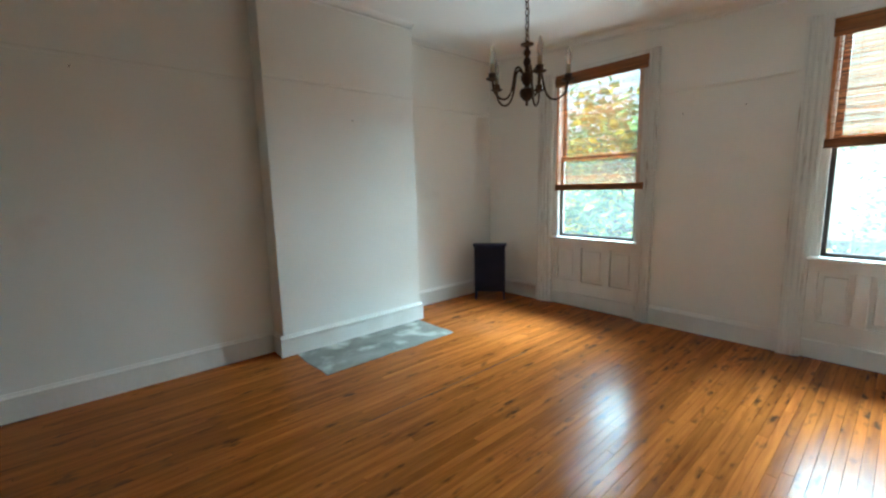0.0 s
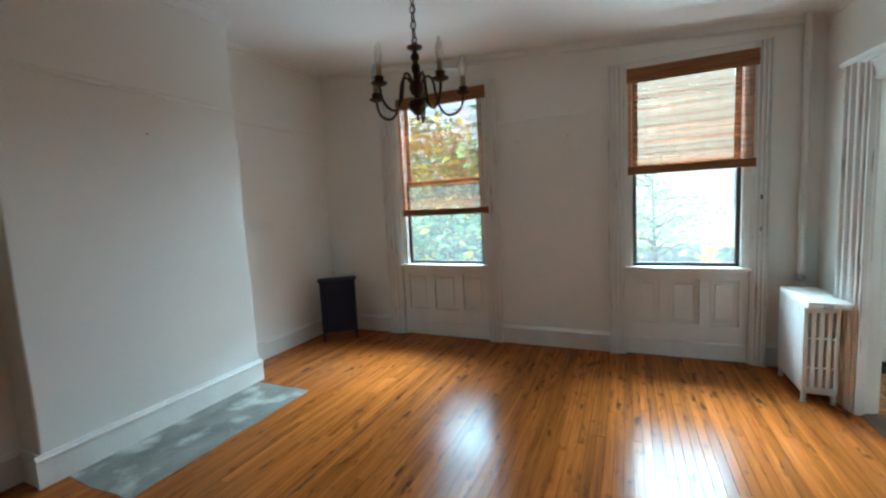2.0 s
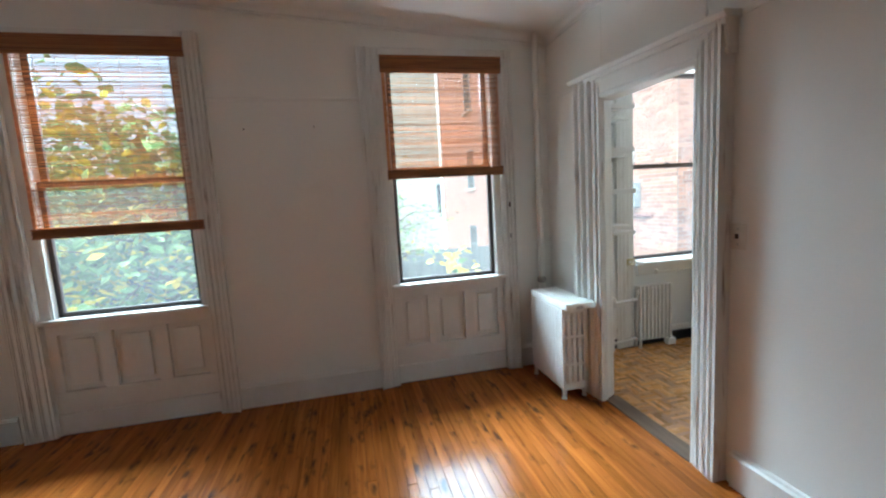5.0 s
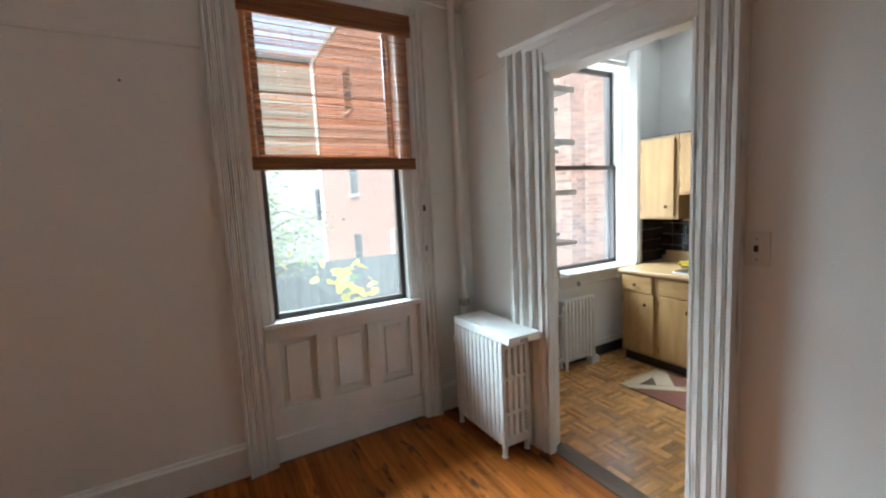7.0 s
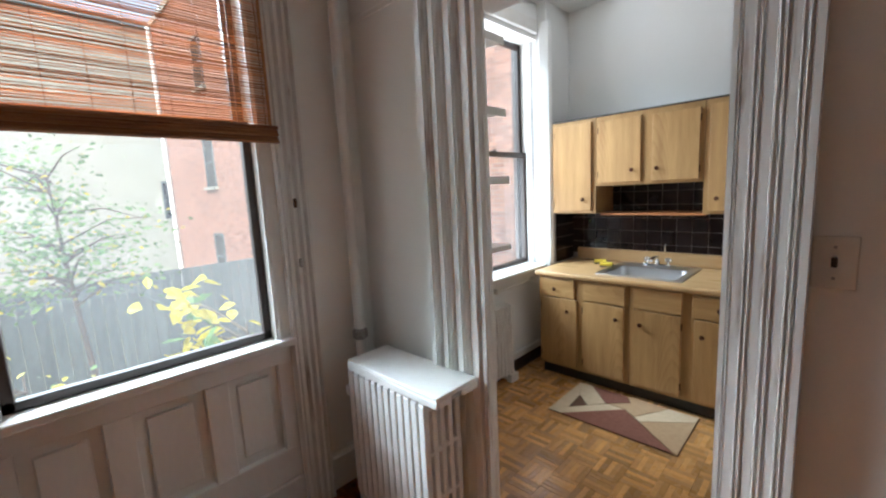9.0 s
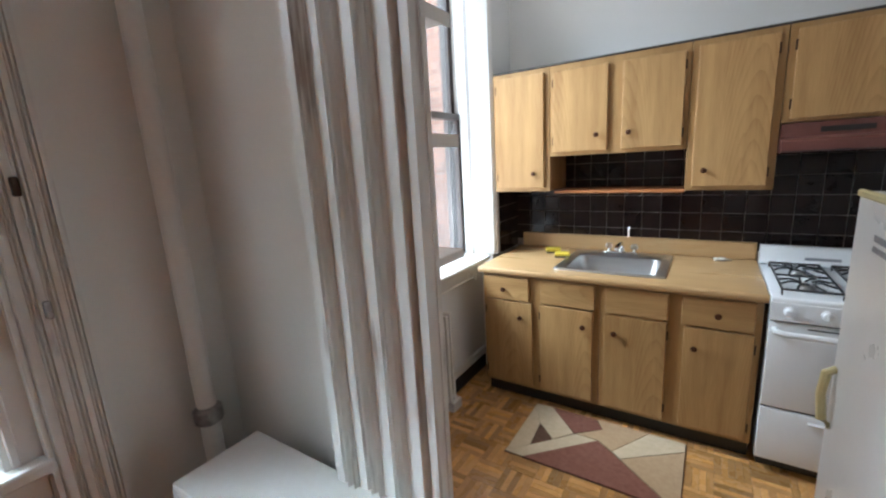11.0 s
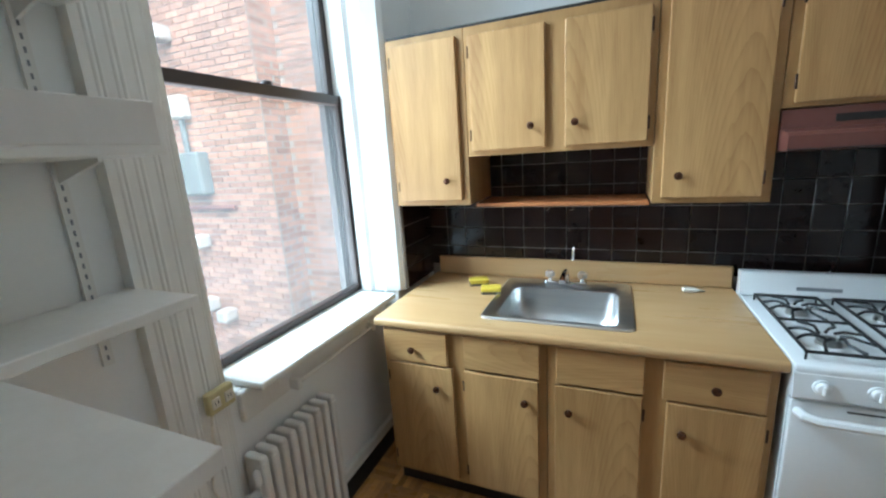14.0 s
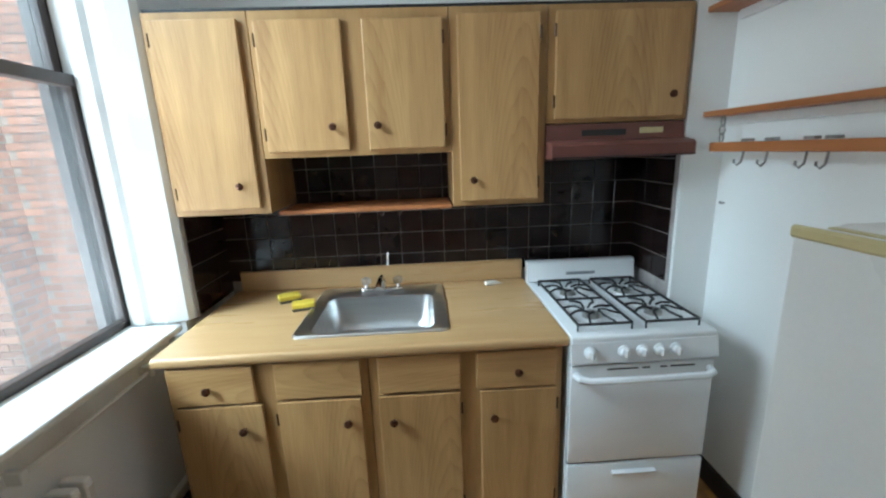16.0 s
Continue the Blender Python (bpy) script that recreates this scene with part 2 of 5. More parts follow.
BAMBOO_DARK = material("rolled_bamboo", (0.36, 0.145, 0.045), (0.20, 0.07, 0.025), 0.5, scale=(20, 3, 60), fine=120, bump=0.2, spread=0.2)
BLUE = material("navy_paint", (0.015, 0.018, 0.048), (0.011, 0.013, 0.034), 0.55, scale=(6, 6, 6), bump=0.1, spread=0, spec=0.2)
RADIATOR = material("radiator_paint", (0.80, 0.79, 0.76), (0.72, 0.70, 0.66), 0.4, scale=(9, 9, 9), fine=70, bump=0.25, spread=0)
SHELF_WOOD = material("reddish_pine", (0.42, 0.17, 0.06), (0.32, 0.115, 0.035), 0.45, scale=(14, 1.4, 14), bump=0.1, spread=0.1)
SPONGE_Y = material("yellow_sponge", (0.62, 0.47, 0.04), (0.5, 0.36, 0.03), 0.9, scale=(60, 60, 60), fine=200, bump=0.6, spread=0.1)
SPONGE_G = material("grey_scourer", (0.09, 0.075, 0.05), (0.05, 0.045, 0.03), 0.95, scale=(60, 60, 60), fine=200, bump=0.6, spread=0)
BRICK = material("red_brick", (0.36, 0.19, 0.13), (0.27, 0.135, 0.09), 0.85, scale=(9, 9, 9), fine=80, bump=0.4, spread=0.3)
BRICK_FAR = material("red_brick_joined", (0.36, 0.19, 0.13), (0.27, 0.135, 0.09), 0.85, scale=(9, 9, 9), fine=80, bump=0.4, spread=0.3, island=True)
MORTAR = material("mortar", (0.31, 0.26, 0.22), (0.25, 0.21, 0.18), 0.9, scale=(12, 12, 12), bump=0.3, spread=0)
STUCCO = material("cream_stucco", (0.36, 0.345, 0.285), (0.31, 0.30, 0.245), 0.85, scale=(1, 1, 1), fine=30, bump=0.2, spread=0, stain=(0.55, 0.53, 0.45), stain_scale=0.5)
FENCE = material("weathered_fence", (0.13, 0.145, 0.14), (0.09, 0.10, 0.097), 0.85, scale=(6, 6, 1), bump=0.2, spread=0.15)
EARTH = material("garden_earth", (0.10, 0.11, 0.05), (0.07, 0.06, 0.035), 0.95, scale=(0.8, 0.8, 0.8), fine=20, bump=0.5, spread=0)
LEAF = material("green_leaf", (0.11, 0.22, 0.09), (0.20, 0.29, 0.09), 0.5, scale=(4, 4, 4), bump=0.1, spread=0.35, island=True, translucent=0.4)
LEAF_Y = material("yellow_leaf", (0.56, 0.42, 0.03), (0.44, 0.39, 0.05), 0.5, scale=(6, 6, 6), bump=0.1, spread=0.2, island=True, translucent=0.4)
BARK = material("bark", (0.12, 0.09, 0.065), (0.07, 0.05, 0.035), 0.9, scale=(12, 12, 3), bump=0.6, spread=0)
GLASS = glass_material("window_glass", haze=0.003)
GLASS_HAZY = glass_material("hazy_window_glass", haze=0.022)
GLASS_DUSTY = glass_material("dusty_window_glass", haze=0.022)
BULB = glass_material("bulb_glass", (0.93, 0.91, 0.86), haze=0.3)
MAT_RED = material("maroon_carpet", (0.28, 0.115, 0.075), (0.22, 0.085, 0.055), 0.95, scale=(40, 40, 40), fine=220, bump=0.5, spread=0)
MAT_TAN = material("tan_carpet", (0.54, 0.37, 0.21), (0.47, 0.31, 0.17), 0.95, scale=(40, 40, 40), fine=220, bump=0.5, spread=0)
MAT_CREAM = material("cream_carpet", (0.68, 0.54, 0.36), (0.60, 0.47, 0.30), 0.95, scale=(40, 40, 40), fine=220, bump=0.5, spread=0)
MAT_BROWN = material("brown_carpet", (0.16, 0.085, 0.05), (0.12, 0.06, 0.035), 0.95, scale=(40, 40, 40), fine=220, bump=0.5, spread=0)
PLASTIC = material("ivory_plastic", (0.74, 0.70, 0.62), (0.68, 0.64, 0.55), 0.35, scale=(9, 9, 9), bump=0.03, spread=0)
PRINT = material("grey_print", (0.25, 0.26, 0.28), rough=0.5, spread=0)

# ---- helpers for building ----
WORLD = {}


def thing(name, label, category, loc=(0, 0, 0), rz=0, group="", kind=""):
    ob = new(name)
    ob.empty_display_size = 0.05
    ob.matrix_basis = pose(*loc, 0, 0, rz)
    WORLD[ob] = ob.matrix_basis.copy()
    return tagged(ob, label, category, group, kind)


def mesh_of(name, bm, mat, smooth=False):
    bmesh.ops.recalc_face_normals(bm, faces=bm.faces)
    me = bpy.data.meshes.new(name)
    bm.to_mesh(me)
    bm.free()
    me.materials.append(mat)
    if smooth:
        me.polygons.foreach_set("use_smooth", [True] * len(me.polygons))
        me.set_sharp_from_angle(angle=radians(40))
    return me


def part(name, bm, mat, parent, label="", local=False, smooth=False):
    """One mesh under a thing or a part; bm holds world coordinates unless local."""
    if not local:
        bm.transform(WORLD[parent].inverted())
    ob = new(name, mesh_of(name, bm, mat, smooth))
    ob.parent = parent
    WORLD[ob] = WORLD[parent]
    return tagged(ob, label)


def struct(name, bm, mat, label, category, smooth=False):
    ob = new(name, mesh_of(name, bm, mat, smooth))
    WORLD[ob] = Matrix.Identity(4)
    return tagged(ob, label, category, kind="structure")


def piece(name, me, parent, m):
    ob = new(name, me)
    ob.parent = parent
    ob.matrix_local = WORLD[parent].inverted() @ m
    return ob


def box(bm, x0, x1, y0, y1, z0, z1, bevel=0.0, seg=1):
    x0, x1, y0, y1, z0, z1 = min(x0, x1), max(x0, x1), min(y0, y1), max(y0, y1), min(z0, z1), max(z0, z1)
    r = bmesh.ops.create_cube(bm, size=1, matrix=Matrix.LocRotScale(((x0 + x1) / 2, (y0 + y1) / 2, (z0 + z1) / 2), None, (x1 - x0, y1 - y0, z1 - z0)))
    if bevel:
        es = list({e for v in r["verts"] for e in v.link_edges})
        bmesh.ops.bevel(bm, geom=es, offset=min(bevel, 0.45 * min(x1 - x0, y1 - y0, z1 - z0)), segments=seg, affect="EDGES", profile=0.5)
    return bm


def boxes(*rows, bevel=0.0):
    bm = bmesh.new()
    for r in rows:
        box(bm, *r, bevel=bevel)
    return bm


def tube(bm, pts, r, sides=8, caps=True):
    """A round bar along points; r one radius or one for each point."""
    pts = [Vector(p) for p in pts]
    rs = r if isinstance(r, (list, tuple)) else [r] * len(pts)
    rings = []
    for i, p in enumerate(pts):
        d = (pts[min(i + 1, len(pts) - 1)] - pts[max(i - 1, 0)]).normalized()
        ref = Vector((0, 0, 1)) if abs(d.z) < 0.9 else Vector((1, 0, 0))
        a = d.cross(ref).normalized()
        b = d.cross(a).normalized()
        rings.append([bm.verts.new(p + rs[i] * (math.cos(k * 2 * math.pi / sides) * a + math.sin(k * 2 * math.pi / sides) * b)) for k in range(sides)])
    for a, b in zip(rings, rings[1:]):
        for k in range(sides):
            bm.faces.new((a[k], a[(k + 1) % sides], b[(k + 1) % sides], b[k]))
    if caps:
        bm.faces.new(rings[0]); bm.faces.new(rings[-1])
    return bm


def smooth_line(pts, n=4):
    """A round curve through points, n steps to a stretch."""
    p = [Vector(q) for q in pts]
    out = []
    for k in range(len(p) - 1):
        a, b, c, d = p[max(k - 1, 0)], p[k], p[k + 1], p[min(k + 2, len(p) - 1)]
        for i in range(n):
            u = i / n
            out.append(0.5 * (2 * b + (c - a) * u + (2 * a - 5 * b + 4 * c - d) * u * u + (3 * b - a - 3 * c + d) * u ** 3))
    return out + [p[-1]]


def lathe(bm, c, prof, sides=16, axis="z"):
    """A turned shape: prof rows of (radius, height) about an axis through c."""
    c = Vector(c)
    def at(r, h, a):
        u, v = r * math.cos(a), r * math.sin(a)
        return c + (Vector((u, v, h)) if axis == "z" else Vector((u, h, v)) if axis == "y" else Vector((h, u, v)))
    rings = [[bm.verts.new(at(max(r, 1e-4), h, k * 2 * math.pi / sides)) for k in range(sides)] for r, h in prof]
    for a, b in zip(rings, rings[1:]):
        for k in range(sides):
            bm.faces.new((a[k], a[(k + 1) % sides], b[(k + 1) % sides], b[k]))
    bm.faces.new(rings[0]); bm.faces.new(rings[-1])
    return bm


def sweep(bm, prof, p0, p1, out, up=(0, 0, 1), closed=True):
    """A moulding: profile points (out, up) carried from p0 to p1."""
    p0, p1, out, up = Vector(p0), Vector(p1), Vector(out), Vector(up)
    a = [bm.verts.new(p0 + u * out + v * up) for u, v in prof]
    b = [bm.verts.new(p1 + u * out + v * up) for u, v in prof]
    n = len(prof)
    for k in range(n if closed else n - 1):
        bm.faces.new((a[k], a[(k + 1) % n], b[(k + 1) % n], b[k]))
    if closed:
        bm.faces.new(a); bm.faces.new(b)
    return bm


BASE = [(0, 0), (0.022, 0), (0.022, 0.165), (0.030, 0.17), (0.030, 0.185), (0.018, 0.195), (0.012, 0.21), (0, 0.212)]


def fluted(width, depth, step=0.45, cut=1.0):
    """A reeded casing's section: (out, along) from the proud outer band, stepping down by thin beads and deep grooves."""
    runs = (("flat", 9), ("groove", 3), ("bead", 4), ("groove", 2.5), ("bead", 3), ("flat", 9), ("groove", 3), ("bead", 4), ("groove", 3), ("bead", 4),
            ("flat", 11), ("groove", 3), ("bead", 4), ("groove", 2.5), ("bead", 3), ("flat", 12), ("bead", 3), ("groove", 2.5), ("flat", 7))
    total = sum(w for _, w in runs)
    at, out = 0.0, [(0.0, 0.0)]
    for kind, w in runs:
        w /= total
        h = 1.0 - step * (at + w / 2)
        if kind == "flat":
            out += [(h, at + 0.002), (h, at + w - 0.002)]
        elif kind == "groove":
            out += [(h - 0.22 * cut, at + w * 0.3), (h - 0.22 * cut, at + w * 0.7)]
        else:
            out += [(h - 0.05 * cut, at), (h + 0.07 * cut, at + w * 0.25), (h + 0.10 * cut, at + w * 0.5), (h + 0.07 * cut, at + w * 0.75), (h - 0.05 * cut, at + w)]
        at += w
    out.append((0.0, 1.0))
    return [(o * depth, a * width) for o, a in out]

# ---- structure ----
def ceil_z(y):
    """The old ceiling climbs towards the chimney wall."""
    return 3.10 + 0.075 * y


W1 = (2.03, 3.20, 2.985)   # window openings in the long outer wall: from y, to y, head
W2 = (-0.54, 0.52, 2.90)
KW = (-3.02, -1.985, 2.90)
TOP = 3.62

struct("ground", boxes((-60, 400, -300, 300, -3.3, -3.1)), EARTH, "dark garden earth with leaf litter", "ground")
struct("floor", boxes((-2.4, 5.33, -1.12, 4.6, -0.25, -0.012)), SUBFLOOR, "varnished orange pine strip floor, worn and scratched", "floor")
struct("floor_kitchen", boxes((2.3, 5.33, -3.6, -1.12, -0.25, -0.006)), SUBFLOOR, "oak finger parquet kitchen floor", "floor")
struct("wall_window", boxes(
    (5.03, 5.33, W1[1], 4.6, -0.25, TOP), (5.03, 5.33, W1[0], W1[1], W1[2], TOP), (5.03, 5.33, W2[1], W1[0], -0.25, TOP),
    (5.03, 5.33, W2[0], W2[1], W2[2], TOP), (5.03, 5.33, -1.08, W2[0], -0.25, TOP)), PAINT, "white painted plaster outer wall with two tall windows", "wall")
struct("wall_kitchen_window", boxes(
    (5.09, 5.33, KW[1], -1.08, -0.25, TOP), (5.09, 5.33, KW[0], KW[1], KW[2], TOP), (5.09, 5.33, KW[0], KW[1], -0.25, 0.875),
    (5.0, 5.33, -3.7, KW[0], -0.25, TOP)), KITCHEN_PAINT, "white painted kitchen outer wall with a sash window", "wall")
struct("wall_door_left", sweep(bmesh.new(), [(4.172, -1.035), (5.03, -1.035), (5.03, -1.08), (5.09, -1.08), (5.09, -1.146), (4.234, -1.146)], (0, 0, -0.25), (0, 0, TOP), (1, 0, 0), (0, 1, 0)), PAINT, "white painted pier beside the kitchen doorway", "wall")
struct("wall_door_right", boxes((-2.4, 3.301, -1.2, -1.09, -0.25, TOP)), PAINT, "white painted wall with a light switch", "wall")
head = bmesh.new()
sweep(head, [(0, 2.34), (0, TOP), (0.08, TOP), (0.08, 2.34)], (4.17, -1.035, 0), (3.32, -1.09, 0), (0, -1, 0))
struct("wall_door_head", head, PAINT, "white painted wall above the doorway", "wall")
struct("wall_chimney_side", boxes((-2.4, 1.54, 4.13, 4.4, -0.25, TOP), (3.24, 5.03, 4.34, 4.6, -0.25, TOP)), PAINT, "white painted side wall", "wall")
struct("chimney_breast", box(bmesh.new(), 1.54, 3.24, 3.90, 4.4, -0.25, TOP, 0.012, 2), PAINT, "white painted chimney breast with its fireplace closed up", "wall")
struct("wall_rear", boxes((-2.6, -2.4, -1.2, 4.6, -0.25, TOP)), PAINT, "plain white rear wall", "wall")
struct("wall_kitchen_side", boxes((2.35, 2.63, -3.7, -1.2, -0.25, TOP), (2.63, 2.80, -3.7, -3.03, -0.25, TOP)), KITCHEN_PAINT, "white painted kitchen side wall", "wall")
struct("wall_kitchen_back", boxes((2.80, 5.0, -3.7, -3.42, -0.25, TOP)), KITCHEN_PAINT, "white painted kitchen wall behind the cabinets", "wall")

bm = bmesh.new()
lo = [bm.verts.new((x, y, ceil_z(y) + 0.07)) for x, y in ((-2.6, -1.1), (5.33, -1.1), (5.33, 4.6), (-2.6, 4.6))]
hi = [bm.verts.new((v.co.x, v.co.y, 3.75)) for v in lo]
bm.faces.new(lo); bm.faces.new(hi[::-1])
for k in range(4):
    bm.faces.new((lo[k], lo[(k + 1) % 4], hi[(k + 1) % 4], hi[k]))
struct("ceiling", bm, CEILING, "white plaster ceiling", "ceiling")
struct("ceiling_kitchen", boxes((2.3, 5.33, -3.7, -1.1, 3.16, 3.75)), CEILING, "white plaster kitchen ceiling", "ceiling")

# cornice: a small bead under a hollow cove
COVE = [(0, -0.012), (0.012, -0.012), (0.018, 0), (0.012, 0.010), (0.006, 0.014), (0.012, 0.034), (0.03, 0.055), (0.062, 0.074), (0.062, 0.1), (0, 0.1)]
bm = bmesh.new()
for p0, p1, out in (((5.03, -1.035), (5.03, 4.34), (-1, 0, 0)), ((-2.4, 4.13), (1.54, 4.13), (0, -1, 0)), ((1.54, 3.90), (3.24, 3.90), (0, -1, 0)),
                    ((3.24, 4.34), (5.03, 4.34), (0, -1, 0)), ((1.54, 3.9), (1.54, 4.13), (-1, 0, 0)), ((3.24, 3.9), (3.24, 4.34), (1, 0, 0)),
                    ((3.32, -1.09), (4.17, -1.035), (0, 1, 0)), ((4.17, -1.035), (5.03, -1.035), (0, 1, 0)), ((-2.4, -1.09), (3.32, -1.09), (0, 1, 0))):
    sweep(bm, COVE, (*p0, ceil_z(p0[1])), (*p1, ceil_z(p1[1])), out)
struct("cornice_trim", bm, CEILING, "white plaster cove with a thin bead", "trim")

# faint picture rail round the room
RAIL = [(0, 0), (0.006, 0.002), (0.008, 0.02), (0.004, 0.028), (0, 0.03)]
bm = bmesh.new()
for p0, p1, out, z in (((5.03, 0.70), (5.03, 1.86), (-1, 0, 0), 2.54), ((5.03, 3.44), (5.03, 4.34), (-1, 0, 0), 2.62), ((-2.4, 4.13), (1.54, 4.13), (0, -1, 0), 2.62),
                       ((1.54, 3.9), (3.24, 3.9), (0, -1, 0), 2.63), ((3.24, 4.34), (5.03, 4.34), (0, -1, 0), 2.66), ((4.43, -1.035), (5.03, -1.035), (0, 1, 0), 2.50),
                       ((-2.4, -1.09), (3.10, -1.09), (0, 1, 0), 2.47)):
    sweep(bm, RAIL, (*p0, z), (*p1, z), out)
struct("picture_rail_trim", bm, PAINT, "thin painted-over picture rail", "trim")

bm = bmesh.new()
for p0, p1, out in (((-2.4, 4.13), (1.54, 4.13), (0, -1, 0)), ((1.51, 3.9), (3.27, 3.9), (0, -1, 0)), ((3.24, 4.34), (5.03, 4.34), (0, -1, 0)),
                    ((5.03, 3.44), (5.03, 4.34), (-1, 0, 0)), ((5.03, 0.69), (5.03, 1.87), (-1, 0, 0)), ((5.03, -1.035), (5.03, -0.68), (-1, 0, 0)),
                    ((3.24, 3.9), (3.24, 4.34), (1, 0, 0)), ((1.54, 3.9), (1.54, 4.13), (-1, 0, 0)), ((-2.4, -1.09), (3.10, -1.09), (0, 1, 0)), ((4.43, -1.035), (5.03, -1.035), (0, 1, 0))):
    sweep(bm, BASE, (*p0, 0), (*p1, 0), out)
struct("baseboard", bm, TRIM, "tall white painted baseboard with a moulded cap", "baseboard")
KB = [(0, 0), (0.014, 0), (0.014, 0.1), (0, 0.105)]
bm = bmesh.new()
sweep(bm, KB, (2.63, -3.03, 0), (2.63, -1.2, 0), (1, 0, 0))
sweep(bm, KB, (2.63, -3.03, 0), (2.80, -3.03, 0), (0, 1, 0))
sweep(bm, KB, (5.09, -3.0, 0), (5.09, -1.15, 0), (-1, 0, 0))
struct("baseboard_kitchen", bm, BLACK, "black vinyl cove base", "baseboard")
struct("kitchen_ledge_trim", sweep(bmesh.new(), [(0, 0), (0.018, 0), (0.018, 0.05), (0.008, 0.06), (0, 0.06)], (5.09, -3.0, 0.11), (5.09, -1.97, 0.11), (-1, 0, 0)), TRIM, "white painted wooden base trim", "trim")


# ---- doorway casing ----
def doorway():
    bm = bmesh.new()
    sweep(bm, fluted(0.295, 0.095), (4.435, -1.035, 0), (4.435, -1.035, 2.50), (0, 1, 0), (-1, 0, 0))
    struct("door_casing_1", bm, CASING, "fluted white casing with thick chipped paint", "door casing")
    bm = bmesh.new()
    sweep(bm, fluted(0.182, 0.09, 0.3, 0.5), (3.14, -1.09, 0), (3.14, -1.09, 2.47), (0, 1, 0), (1, 0, 0))
    struct("door_casing_2", bm, CASING, "fluted white casing with thick chipped paint", "door casing")
    bm = bmesh.new()
    sweep(bm, [(0, 0.17), (0.05, 0.17), (0.06, 0.155), (0.06, 0.14), (0.052, 0.135), (0.07, 0.05), (0.07, 0.04), (0.082, 0.035), (0.085, 0.0), (0, 0)], (4.46, -1.037, 2.52), (3.12, -1.088, 2.47), (0, 1, 0), (0, 0, -1))
    sweep(bm, [(0, 0), (0.10, 0), (0.115, 0.02), (0.115, 0.03), (0, 0.035)], (4.475, -1.037, 2.515), (3.10, -1.088, 2.465), (0, 1, 0))
    struct("door_casing_3", bm, TRIM, "moulded white door head", "door casing")
    bm = boxes((3.301, 3.322, -1.21, -1.047, 0, 2.335), bevel=0.004)
    sweep(bm, [(4.138, -1.016), (4.196, -1.104), (4.200, -1.118), (4.219, -1.146), (4.226, -1.150), (4.24, -1.150), (4.172, -1.016)], (0, 0, 0), (0, 0, 2.355), (1, 0, 0), (0, 1, 0))
    box(bm, 3.322, 4.2, -1.17, -1.03, 2.335, 2.362)
    struct("door_jamb", bm, TRIM, "flat white painted door jamb", "door jamb")
    struct("threshold", box(bmesh.new(), 3.322, 4.18, -1.15, -1.02, -0.01, 0.008, 0.006, 2), SADDLE, "worn dark wooden door saddle", "threshold")


doorway()


